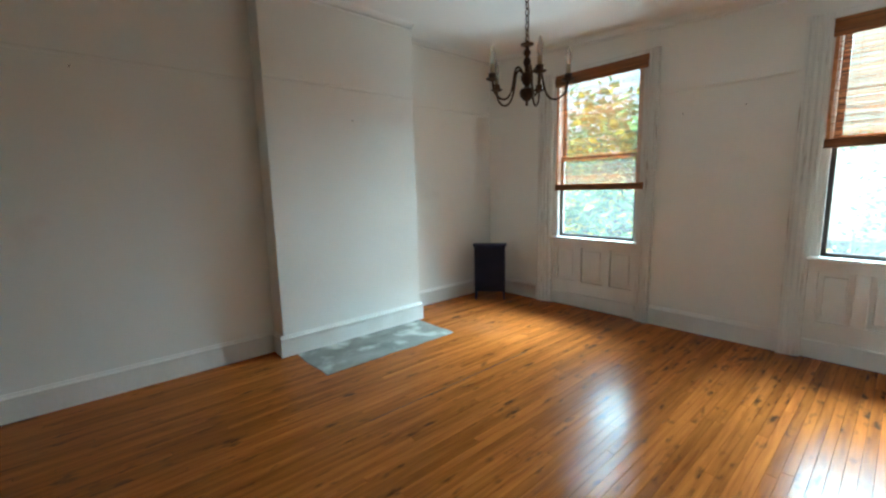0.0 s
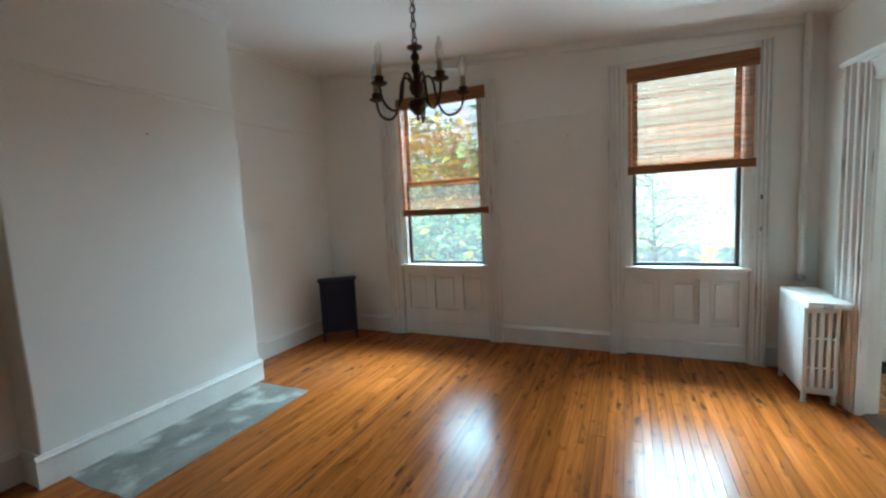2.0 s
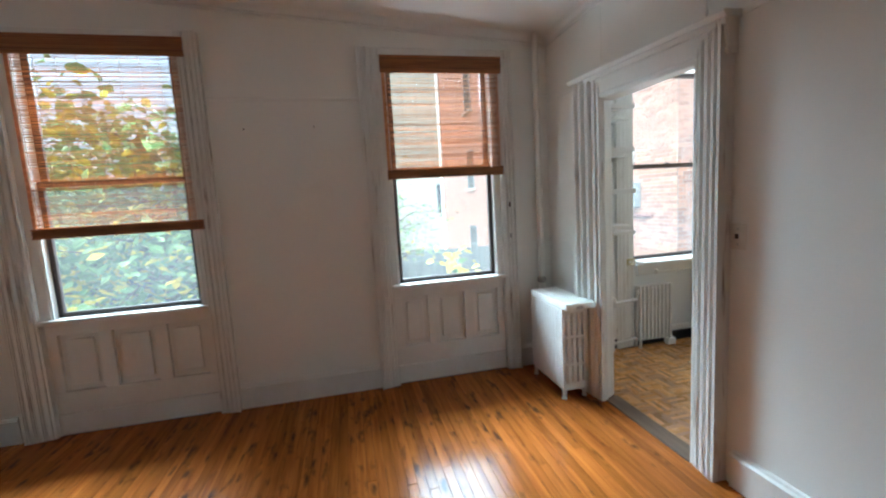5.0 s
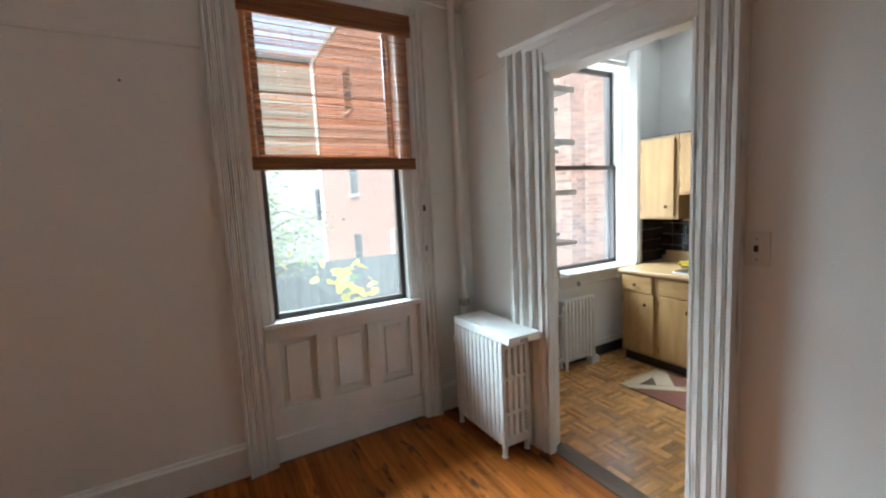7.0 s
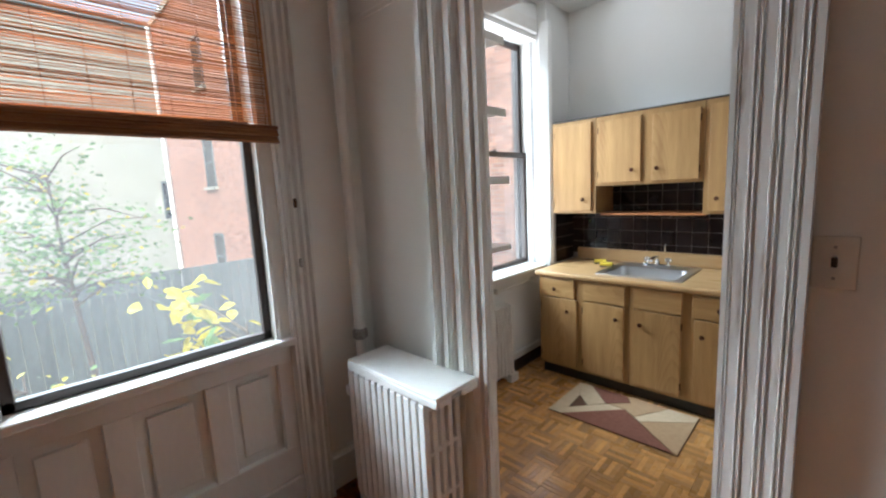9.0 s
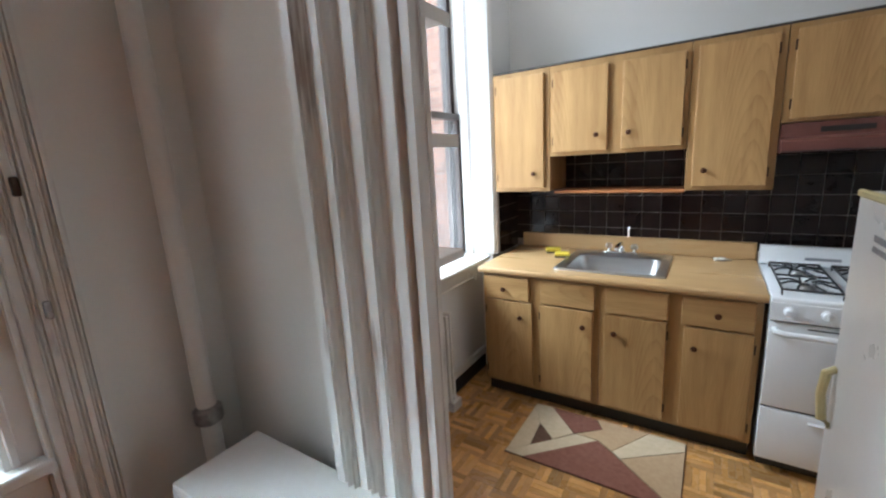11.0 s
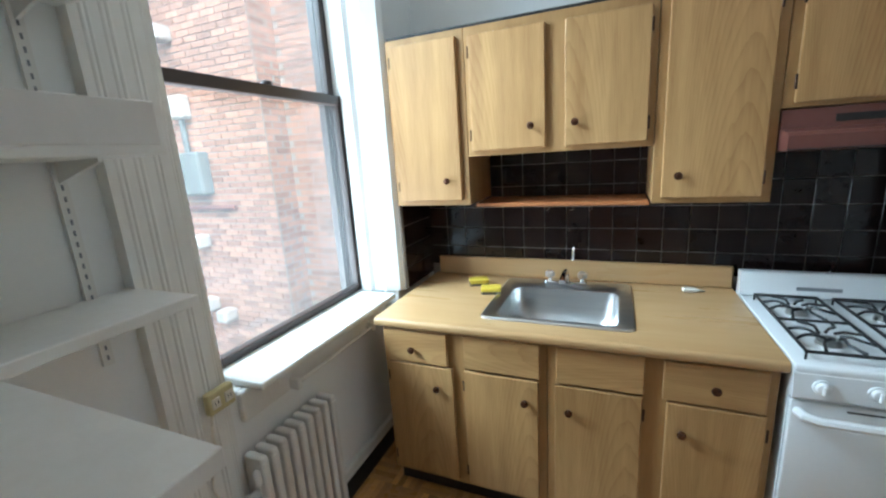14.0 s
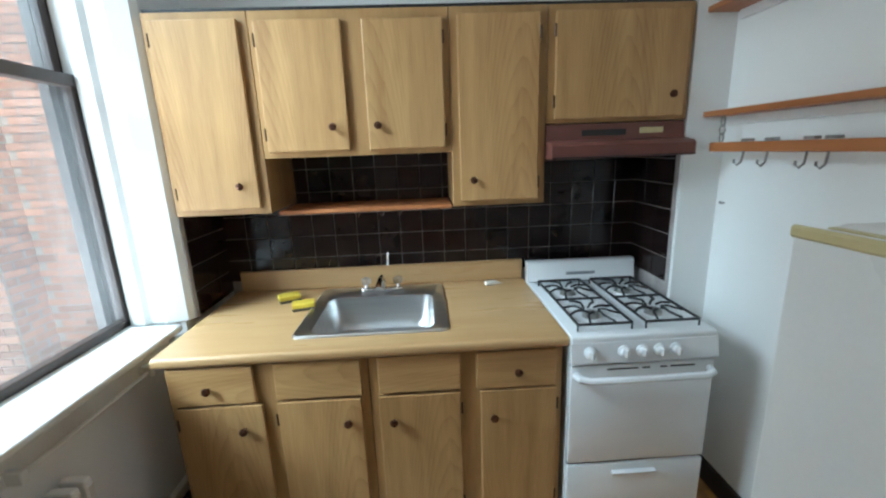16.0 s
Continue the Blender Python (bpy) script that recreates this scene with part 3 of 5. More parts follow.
# ---- windows of the large room ----
def tall_window(name, y0, y1, head, f0, f1, ca, cb):
    """Sash window over a panelled apron: opening y0 to y1, black sash f0 to f1, casing widths ca (low y) and cb (high y)."""
    w = thing(name, "tall sash window with black frame above a white panelled apron", "window", (5.1, (y0 + y1) / 2, 0), kind="structure")
    bm = bmesh.new()
    sweep(bm, fluted(cb, 0.065, 0.45, 0.55), (5.03, y1 + cb, 0), (5.03, y1 + cb, head + 0.06), (-1, 0, 0), (0, -1, 0))
    part("casing", bm, CASING, w)
    bm = bmesh.new()
    sweep(bm, fluted(ca, 0.065, 0.45, 0.55), (5.03, y0 - ca, 0), (5.03, y0 - ca, head + 0.06), (-1, 0, 0), (0, 1, 0))
    part("casing", bm, CASING, w)
    part("head_casing", boxes((4.985, 5.03, y0, y1, head - 0.0, head + 0.06), bevel=0.006), TRIM, w)
    part("reveal", boxes((5.03, 5.16, f1, y1, 0.9, head), (5.03, 5.16, y0, f0, 0.9, head), (5.05, 5.16, f0, f1, head - 0.05, head)), TRIM, w)
    part("stop_bead", boxes((5.025, 5.06, f1 + 0.012, f1 + 0.03, 0.93, head), (5.025, 5.06, f0 - 0.03, f0 - 0.012, 0.93, head), bevel=0.003), TRIM, w)
    part("window_sill", box(bmesh.new(), 4.985, 5.16, y0 - 0.012, y1 + 0.012, 0.895, 0.932, 0.008, 2), TRIM, w)
    # apron: stiles and rails standing proud of three sunk panels
    n = (y1 - y0) / 3
    bm = boxes((5.088, 5.16, y0, y1, 0, 0.895))
    box(bm, 5.035, 5.088, y0, y1, 0, 0.17, 0.006)
    for z0, z1 in ((0.17, 0.34), (0.80, 0.895)):
        box(bm, 5.05, 5.088, y0, y1, z0, z1, 0.003)
    for k in range(4):
        c = y0 + k * n
        a, b = (c, c + 0.07) if k == 0 else (c - 0.07, c) if k == 3 else (c - 0.048, c + 0.048)
        box(bm, 5.051, 5.088, a, b, 0.34, 0.80, 0.003)
    for k in range(3):
        a, b = y0 + k * n + (0.085 if k == 0 else 0.063), y0 + (k + 1) * n - (0.085 if k == 2 else 0.063)
        box(bm, 5.072, 5.088, a + 0.025, b - 0.025, 0.385, 0.755, 0.006)
    part("apron_panel", bm, TRIM, w)
    zm = 1.955
    fr = boxes((5.085, 5.125, f0, f0 + 0.035, 0.932, zm), (5.085, 5.125, f1 - 0.035, f1, 0.932, zm), (5.085, 5.125, f0, f1, 0.932, 0.968), (5.085, 5.125, f0, f1, zm - 0.02, zm + 0.018), bevel=0.003)
    sash = part("sash", fr, FRAME_BROWN, w, "dark bronze lower sash")
    part("pane", boxes((5.103, 5.107, f0 + 0.03, f1 - 0.03, 0.96, zm - 0.01)), GLASS_HAZY, sash).visible_shadow = False
    fr = boxes((5.13, 5.16, f0, f0 + 0.05, zm - 0.02, head), (5.13, 5.16, f1 - 0.05, f1, zm - 0.02, head), (5.13, 5.16, f0, f1, head - 0.05, head), (5.13, 5.16, f0, f1, zm - 0.02, zm + 0.01), bevel=0.003)
    sash = part("sash", fr, FRAME_BROWN, w, "dark bronze upper sash")
    part("pane", boxes((5.143, 5.147, f0 + 0.04, f1 - 0.04, zm, head - 0.04)), GLASS, sash).visible_shadow = False


tall_window("window_1", *W1, 2.085, 3.11, 0.155, 0.20)
tall_window("window_2", *W2, -0.47, 0.455, 0.13, 0.165)


def blind(y0, y1, top, drop, label, seed):
    """Woven bamboo roman blind: valance, open weave of thin reeds, cords, gathered folds at the foot."""
    rng = random.Random(seed)
    t = thing("bamboo_blind", label, "window blind", (5.0, (y0 + y1) / 2, drop), group="bamboo blinds")
    bm = bmesh.new()
    z = drop + 0.05
    while z < top - 0.1:
        h = rng.uniform(0.0025, 0.0065)
        dz = rng.uniform(-0.004, 0.004)
        x = 5.0 + rng.uniform(-0.002, 0.002)
        a, b = y0 + 0.008 + rng.uniform(-0.004, 0.006), y1 - 0.008 + rng.uniform(-0.006, 0.004)
        v = [bm.verts.new((x + i, y, z + k + (dz if y == b else 0))) for i, y, k in ((0, a, 0), (0, b, 0), (0, b, h), (0, a, h), (0.0015, a, 0), (0.0015, b, 0), (0.0015, b, h), (0.0015, a, h))]
        for f in ((0, 1, 2, 3), (7, 6, 5, 4), (0, 4, 5, 1), (3, 2, 6, 7)):
            bm.faces.new([v[i] for i in f])
        z += h + rng.uniform(0.0022, 0.0078)
    weave = part("woven_reeds", bm, BAMBOO, t, "thin loosely woven bamboo reeds")
    weave["kind"] = "stuff"
    n = 9
    for k in range(n):
        y = y0 + 0.04 + (y1 - y0 - 0.08) * k / (n - 1)
        part("weaving_cord", boxes((4.9985, 5.0035, y - 0.0012, y + 0.0012, drop + 0.03, top - 0.06)), BAMBOO_DARK, t)
    for y in (y0 + 0.012, y1 - 0.012):
        part("edge_binding", boxes((4.9965, 5.0055, y - 0.012, y + 0.012, drop + 0.03, top - 0.06)), BAMBOO, t)
    for k in range(9):
        zz = top - 0.012 - k * 0.0155
        part("valance_reed", lathe(bmesh.new(), (4.972 + 0.004 * math.sin(k), (y0 + y1) / 2, zz), [(0.006, -(y1 - y0) / 2 - 0.012), (0.0085, -(y1 - y0) / 2 - 0.008), (0.0085, (y1 - y0) / 2 + 0.008), (0.006, (y1 - y0) / 2 + 0.012)], 6, "y"), BAMBOO_DARK, t)
    part("valance_back", boxes((4.978, 4.99, y0 - 0.008, y1 + 0.008, top - 0.14, top)), BAMBOO_DARK, t, "dense bamboo valance")
    part("head_rail", boxes((4.99, 5.028, y0, y1, top - 0.03, top)), BAMBOO_DARK, t)
    for k in range(5):
        part("bottom_reed", lathe(bmesh.new(), (4.982 + 0.008 * (k % 2), (y0 + y1) / 2, drop + 0.010 + 0.0155 * k), [(0.006, -(y1 - y0) / 2 - 0.006), (0.0095, -(y1 - y0) / 2), (0.0095, (y1 - y0) / 2), (0.006, (y1 - y0) / 2 + 0.006)], 6, "y"), BAMBOO_DARK, t)


blind(1.985, 3.125, 3.0, 1.545, "woven bamboo blind drawn two thirds down the window", 3)
blind(-0.555, 0.495, 2.90, 1.865, "woven bamboo blind drawn half down the window", 4)

# kitchen window
kw = thing("window_3", "kitchen sash window with dark bronze frame and white stool", "window", (5.2, -2.5, 0.9), kind="structure")
zm, zt, f0, f1 = 1.90, 2.865, -3.0, -2.005
part("reveal", boxes((5.21, 5.256, KW[0] + 0.001, f0, 0.905, KW[2]), (5.09, 5.256, f1, KW[1] - 0.001, 0.905, KW[2]), (5.09, 5.256, f0, f1, zt, KW[2] - 0.001)), TRIM, kw)
bm = bmesh.new()
sweep(bm, fluted(0.20, 0.04, 0.45, 0.35), (5.09, -1.79, 0.0), (5.09, -1.79, KW[2] + 0.1), (-1, 0, 0), (0, -1, 0))
part("casing", bm, TRIM, kw)
bm = bmesh.new()
sweep(bm, [(5.21, -2.985), (5.15, -2.985), (5.13, -3.0), (5.08, -3.005), (5.06, -2.995), (4.985, -3.02), (4.968, -3.044), (5.0, -3.044), (5.21, -3.02)], (0, 0, 0.905), (0, 0, KW[2] + 0.1), (1, 0, 0), (0, 1, 0))
part("splayed_casing", bm, KITCHEN_PAINT, kw)
part("head_casing", boxes((5.055, 5.09, KW[0] + 0.05, KW[1] - 0.01, KW[2], KW[2] + 0.11), bevel=0.006), TRIM, kw)
part("window_sill", box(bmesh.new(), 4.99, 5.27, -2.975, -2.06, 0.878, 0.906, 0.008, 2), TRIM, kw)
part("sill_apron", box(bmesh.new(), 5.062, 5.09, -2.90, -2.03, 0.76, 0.876, 0.01, 2), TRIM, kw)
part("paper_roll_bar", tube(bmesh.new(), [(5.075, -2.78, 0.79), (5.03, -2.775, 0.79), (5.03, -2.27, 0.79), (5.075, -2.265, 0.79)], 0.008), TRIM, kw)
for y in (-2.80, -2.25):
    part("bar_bracket", box(bmesh.new(), 5.015, 5.064, y - 0.012, y + 0.012, 0.768, 0.812, 0.006, 2), TRIM, kw)
# added dark strips that hide the overlit white outer reveal
part("outer_frame", boxes((5.257, 5.335, KW[0] - 0.01, f0 - 0.001, 0.88, KW[2]), (5.257, 5.335, f1 + 0.001, KW[1] + 0.01, 0.88, KW[2]), (5.298, 5.335, f0 - 0.001, f0 + 0.03, 0.88, zt), (5.298, 5.335, f1 - 0.03, f1 + 0.001, 0.88, zt)), FRAME_BROWN, kw, "dark bronze strips added over the bright outer reveal")
fr = boxes((5.215, 5.255, f0, f0 + 0.032, 0.906, zm), (5.215, 5.255, f1 - 0.032, f1, 0.906, zm), (5.215, 5.255, f0, f1, 0.906, 0.94), (5.21, 5.255, f0, f1, zm - 0.028, zm + 0.017), bevel=0.003)
sash = part("sash", fr, FRAME_BROWN, kw, "dark bronze lower sash")
part("pane", boxes((5.233, 5.237, f0 + 0.02, f1 - 0.02, 0.92, zm)), GLASS_DUSTY, sash).visible_shadow = False
part("sash_lock", lathe(bmesh.new(), (5.22, -2.52, zm + 0.014), [(0.024, 0), (0.022, 0.012), (0.008, 0.02)], 10), FRAME_BROWN, sash)
fr = boxes((5.26, 5.295, f0, f0 + 0.034, zm - 0.02, zt), (5.26, 5.295, f1 - 0.034, f1, zm - 0.02, zt), (5.26, 5.295, f0, f1, zt - 0.045, zt), (5.26, 5.295, f0, f1, zm - 0.02, zm + 0.01), bevel=0.003)
sash = part("sash", fr, FRAME_BROWN, kw, "dark bronze upper sash")
part("pane", boxes((5.275, 5.279, f0 + 0.02, f1 - 0.02, zm, zt - 0.02)), GLASS_HAZY, sash).visible_shadow = False


# ---- the large room's things ----
hearth = bmesh.new()
box(hearth, 1.66, 3.19, 3.225, 3.87, -0.01, 0.004)
bmesh.ops.subdivide_edges(hearth, edges=hearth.edges, cuts=10, use_grid_fill=True)
for v in hearth.verts:
    if v.co.z > 0:
        v.co.z += 0.003 * noise.noise(v.co * 5)
    v.co.x += 0.02 * noise.noise(Vector((v.co.y * 4, v.co.x, 3)))
    if v.co.y < 3.3:
        v.co.y += 0.018 * noise.noise(Vector((v.co.x * 4, 1, 7)))
struct("hearth_slab", hearth, CONCRETE, "patchy grey concrete hearth flush with the floorboards", "hearth")


def chandelier():
    c = Vector((1.956, 1.303, 0))
    zc = ceil_z(c.y) + 0.07
    t = thing("chandelier", "dark bronze five-arm candle chandelier hanging on a chain", "chandelier", (c.x, c.y, 2.0))
    prof = [(0.003, 1.985), (0.009, 1.992), (0.006, 2.005), (0.018, 2.012), (0.036, 2.03), (0.042, 2.048), (0.034, 2.066), (0.016, 2.074), (0.012, 2.084), (0.024, 2.094), (0.033, 2.112), (0.034, 2.128),
            (0.024, 2.142), (0.014, 2.15), (0.013, 2.175), (0.018, 2.183), (0.021, 2.2), (0.014, 2.215), (0.011, 2.222), (0.02, 2.236), (0.018, 2.25), (0.01, 2.26), (0.012, 2.268), (0.034, 2.276), (0.036, 2.282), (0.012, 2.29), (0.006, 2.30)]
    part("column", lathe(bmesh.new(), c + Vector((0, 0, 0.022)), [(r * 0.92, z) for r, z in prof]), BRONZE, t, smooth=True)
    z, k = 2.31, 0
    while z < zc - 0.06:
        r = 0.011
        bm = bmesh.new()
        a = Vector((1, 0, 0)) if k % 2 else Vector((0, 1, 0))
        tube(bm, [c + Vector((0, 0, z + 0.017)) + r * math.cos(i * math.pi / 5) * a + Vector((0, 0, 0.019 * math.sin(i * math.pi / 5))) for i in range(11)], 0.0028, 5, False)
        part("chain_link", bm, BRONZE, t, smooth=True)
        z += 0.031
        k += 1
    part("lamp_wire", tube(bmesh.new(), [c + Vector((0.004 * math.sin(i), 0.004 * math.cos(i), 2.30 + (zc - 2.32) * i / 12)) for i in range(13)], 0.0025, 5), CANDLE, t)
    part("ceiling_canopy", lathe(bmesh.new(), c + Vector((0, 0, zc)), [(0.06, 0), (0.06, -0.008), (0.045, -0.02), (0.015, -0.03), (0.006, -0.045)], 18), BRONZE, t, smooth=True)
    for k in range(5):
        a = radians(17.9 + 72 * k)
        d = Vector((math.cos(a), math.sin(a), 0))
        at = lambda r, z: c + r * d + Vector((0, 0, z + 0.012))
        curve = [(0.014, 2.13), (0.028, 2.158), (0.045, 2.176), (0.062, 2.172), (0.072, 2.15), (0.079, 2.11), (0.088, 2.07), (0.104, 2.037), (0.126, 2.02), (0.150, 2.02), (0.174, 2.034), (0.192, 2.06), (0.200, 2.104)]
        arm = part("arm", tube(bmesh.new(), smooth_line([at(r, z) for r, z in curve], 3), 0.0055, 8), BRONZE, t, smooth=True)
        part("drip_pan", lathe(bmesh.new(), at(0.2, 2.098), [(0.006, 0), (0.02, 0.004), (0.031, 0.010), (0.032, 0.014), (0.018, 0.010), (0.018, 0.034), (0.02, 0.036), (0.012, 0.037)], 14), BRONZE, arm, smooth=True)
        part("candle_sleeve", lathe(bmesh.new(), at(0.2, 2.134), [(0.0115, 0), (0.0115, 0.042), (0.008, 0.044)], 10), CANDLE, arm, smooth=True)
        part("bulb", lathe(bmesh.new(), at(0.2, 2.178), [(0.008, 0), (0.013, 0.014), (0.0165, 0.03), (0.0145, 0.05), (0.008, 0.07), (0.002, 0.085)], 10), BULB, arm, "clear candle bulb, unlit", smooth=True)


chandelier()


def small_cabinet():
    """Shallow painted cabinet with a curved top, set across the corner."""
    t = thing("small_cabinet", "small dark navy painted cabinet standing across the corner", "cabinet", (4.50, 3.87, 0), rz=-49.6)
    w, d, h = 0.44, 0.20, 0.80
    L = lambda *r, bevel=0.004: box(bmesh.new(), *r, bevel)
    top = bmesh.new()
    top_pts = [(-w / 2 - 0.02, d), (-w / 2 - 0.02, 0.01)] + [(-w / 2 - 0.02 + (w + 0.04) * k / 10, -0.03 * math.sin(math.pi * k / 10) - 0.005) for k in range(11)] + [(w / 2 + 0.02, d)]
    a = [top.verts.new((x, y, h - 0.022)) for x, y in top_pts]
    b = [top.verts.new((x, y, h)) for x, y in top_pts]
    top.faces.new(a); top.faces.new(b)
    for k in range(len(a)):
        top.faces.new((a[k], a[(k + 1) % len(a)], b[(k + 1) % len(a)], b[k]))
    part("top", top, BLUE, t, local=True)
    part("side_panel", L(-w / 2, -w / 2 + 0.018, 0.0, d, 0.10, h - 0.022), BLUE, t, local=True)
    part("side_panel", L(w / 2 - 0.018, w / 2, 0.0, d, 0.10, h - 0.022), BLUE, t, local=True)
    part("back_panel", L(-w / 2 + 0.018, w / 2 - 0.018, d - 0.01, d, 0.10, h - 0.022), BLUE, t, local=True)
    for x0, x1, z0, z1 in ((-w / 2 + 0.018, -w / 2 + 0.065, 0.12, h - 0.03), (w / 2 - 0.065, w / 2 - 0.018, 0.12, h - 0.03), (-w / 2 + 0.065, w / 2 - 0.065, h - 0.085, h - 0.03), (-w / 2 + 0.065, w / 2 - 0.065, 0.12, 0.19)):
        part("front_frame", L(x0, x1, 0.0, 0.018, z0, z1), BLUE, t, local=True)
    part("front_panel", L(-w / 2 + 0.06, w / 2 - 0.06, 0.010, 0.016, 0.18, h - 0.08), BLUE, t, local=True)
    for x in (-w / 2 + 0.018, w / 2 - 0.018):
        for y in (0.018, d - 0.02):
            leg = bmesh.new()
            tube(leg, [(x, y, 0), (x, y, 0.03), (x, y, 0.12)], [0.011, 0.013, 0.018], 8)
            part("leg", leg, BLUE, t, local=True)


small_cabinet()


def column_section(cols, depth, z0, z1, thick, rails):
    """One cast section of a column radiator, in its own coordinates: depth along y, thickness along x."""
    bm = bmesh.new()
    pitch = depth / cols
    for k in range(cols):
        y = -depth / 2 + pitch * (k + 0.5)
        box(bm, -thick / 2, thick / 2, y - pitch * 0.33, y + pitch * 0.33, z0 + 0.02, z1 - 0.02, 0.005, 1)
    for a, b in ((z0, z0 + 0.06), (z1 - 0.06, z1)) + rails:
        box(bm, -thick / 2, thick / 2, -depth / 2 + 0.012, depth / 2 - 0.012, a, b, 0.008, 2)
    return bm


def room_radiator():
    t = thing("radiator", "white painted cast-iron column radiator under a white metal cover board", "radiator", (4.53, -0.835, 0))
    me = mesh_of("section", column_section(5, 0.235, 0.07, 0.765, 0.039, ((0.27, 0.292), (0.50, 0.522))), RADIATOR)
    n = 12
    for k in range(n):
        x = 4.265 + 0.047 * k + 0.02
        s = piece("section", me, t, pose(x, -0.825, 0))
        WORLD[s] = pose(x, -0.825, 0)
        if k in (0, n - 1):
            for y in (-0.09, 0.09):
                leg = bmesh.new()
                tube(leg, [(0, y, 0), (0, y, 0.015), (0, y * 0.97, 0.10)], [0.022, 0.016, 0.02], 8)
                part("foot", leg, RADIATOR, s, local=True)
    part("valve", tube(bmesh.new(), [(4.83, -0.86, 0.13), (4.90, -0.88, 0.13), (4.93, -0.89, 0.13), (4.93, -0.89, -0.02)], 0.018, 10), RADIATOR, t)
    part("air_vent", lathe(bmesh.new(), (4.86, -0.74, 0.62), [(0.004, -0.03), (0.014, -0.02), (0.014, 0.02), (0.005, 0.03)], 10), RADIATOR, t)
    c = thing("radiator_cover", "white painted shelf board capping the radiator", "radiator cover", (4.52, -0.84, 0.765))
    part("board", box(bmesh.new(), 4.185, 4.815, -0.965, -0.715, 0.785, 0.805, 0.003), TRIM, c)
    part("front_lip", box(bmesh.new(), 4.185, 4.815, -0.727, -0.713, 0.757, 0.787, 0.002), TRIM, c)
    part("end_lip", box(bmesh.new(), 4.183, 4.197, -0.965, -0.86, 0.757, 0.787, 0.002), TRIM, c)
    part("end_lip", box(bmesh.new(), 4.183, 4.197, -0.80, -0.727, 0.757, 0.787, 0.002), TRIM, c)
    part("clip", boxes((4.19, 4.2, -0.86, -0.80, 0.762, 0.782)), ALUMINIUM, c)


room_radiator()
rp = thing("riser_pipe", "white painted vertical heating pipe in the corner", "pipe", (4.955, -0.895, 0))
part("pipe", tube(bmesh.new(), [(4.955, -0.895, -0.01), (4.955, -0.895, ceil_z(-0.9) + 0.07)], 0.028, 14), TRIM, rp, smooth=True)
part("pipe_collar", lathe(bmesh.new(), (4.955, -0.895, 0.86), [(0.03, -0.03), (0.042, -0.02), (0.042, 0.02), (0.03, 0.03)], 12), ALUMINIUM, rp, "bare metal coupling", smooth=True)

sw = thing("light_switch", "ivory toggle light switch on the wall", "light switch", (3.095, -1.09, 1.385))
part("plate", box(bmesh.new(), 3.051, 3.139, -1.0895, -1.083, 1.318, 1.452, 0.003, 2), PLASTIC, sw)
part("toggle", box(bmesh.new(), 3.089, 3.101, -1.083, -1.068, 1.375, 1.40, 0.002), BRONZE, sw, "dark toggle")
for z in (1.345, 1.425):
    part("screw", lathe(bmesh.new(), (3.095, -1.083, z), [(0.004, 0), (0.004, 0.002), (0.002, 0.0025)], 8, "y"), ALUMINIUM, sw)
for x, y, z, ax in ((0.25, 4.13, 2.55, "y"), (2.42, 3.90, 2.32, "y"), (5.03, 1.08, 2.33, "x"), (5.03, 1.62, 2.32, "x")):
    t = thing("wall_nail", "small dark nail in the painted wall", "nail", (x, y, z))
    s = -1
    part("nail", lathe(bmesh.new(), (x, y, z), [(0.002, 0), (0.002, s * 0.012), (0.006, s * 0.013), (0.005, s * 0.016)], 8, ax), BRONZE, t)
for y, z in ((-0.605, 1.59), (-0.605, 1.30), (0.64, 1.585), (0.665, 0.80)):
    t = thing("shutter_hinge", "painted-over shutter hinge on the window casing", "hinge", (4.98, y, z))
    part("hinge_leaf", box(bmesh.new(), 4.966, 4.992, y - 0.007, y + 0.007, z - 0.022, z + 0.022, 0.003), BRONZE if z == 1.59 else ALUMINIUM if z == 1.30 else TRIM, t)

# ---- kitchen ----
def knob(x, y, z, parent):
    part("knob", lathe(bmesh.new(), (x, y, z), [(0.006, 0), (0.006, 0.010), (0.013, 0.014), (0.016, 0.020), (0.014, 0.026), (0.006, 0.029)], 12, "y"), COPPER, parent, "round copper knob", smooth=True)


def hinges(x, y, z0, z1, parent):
    for z in (z0 + 0.07, z1 - 0.07):
        part("hinge", box(bmesh.new(), x - 0.004, x + 0.004, y, y + 0.006, z - 0.025, z + 0.025, 0.002), BRONZE, parent)


def cabinet(name, label, x0, x1, yf, yb, z0, z1, fronts, group):
    """fronts: rows of (kind, x0, x1, z0, z1, knob x, knob z, hinge x)."""
    t = thing(name, label, "cabinet", ((x0 + x1) / 2, (yf + yb) / 2, z0), group=group)
    part("body", boxes((x0 + 0.002, x1 - 0.002, yb, yf - 0.018, z0 + 0.018, z1 if z0 > 1 else 0.735)), OAK_FRAME, t)
    part("bottom_panel", boxes((x0 + 0.002, x1 - 0.002, yb, yf - 0.018, z0 + 0.002, z0 + 0.018)), OAK_FRAME, t)
    part("face_frame", box(bmesh.new(), x0, x1, yf - 0.018, yf, z0, z1, 0.002), OAK_FRAME, t)
    for kind, a, b, c, d, kx, kz, hx in fronts:
        f = part(kind, box(bmesh.new(), a, b, yf + 0.001, yf + 0.019, c, d, 0.004, 2), OAK if kind == "door" else OAK_FLAT, t)
        if kx:
            knob(kx, yf + 0.019, kz, f)
        if hx:
            hinges(hx, yf + 0.014, c, d, f)
    return t


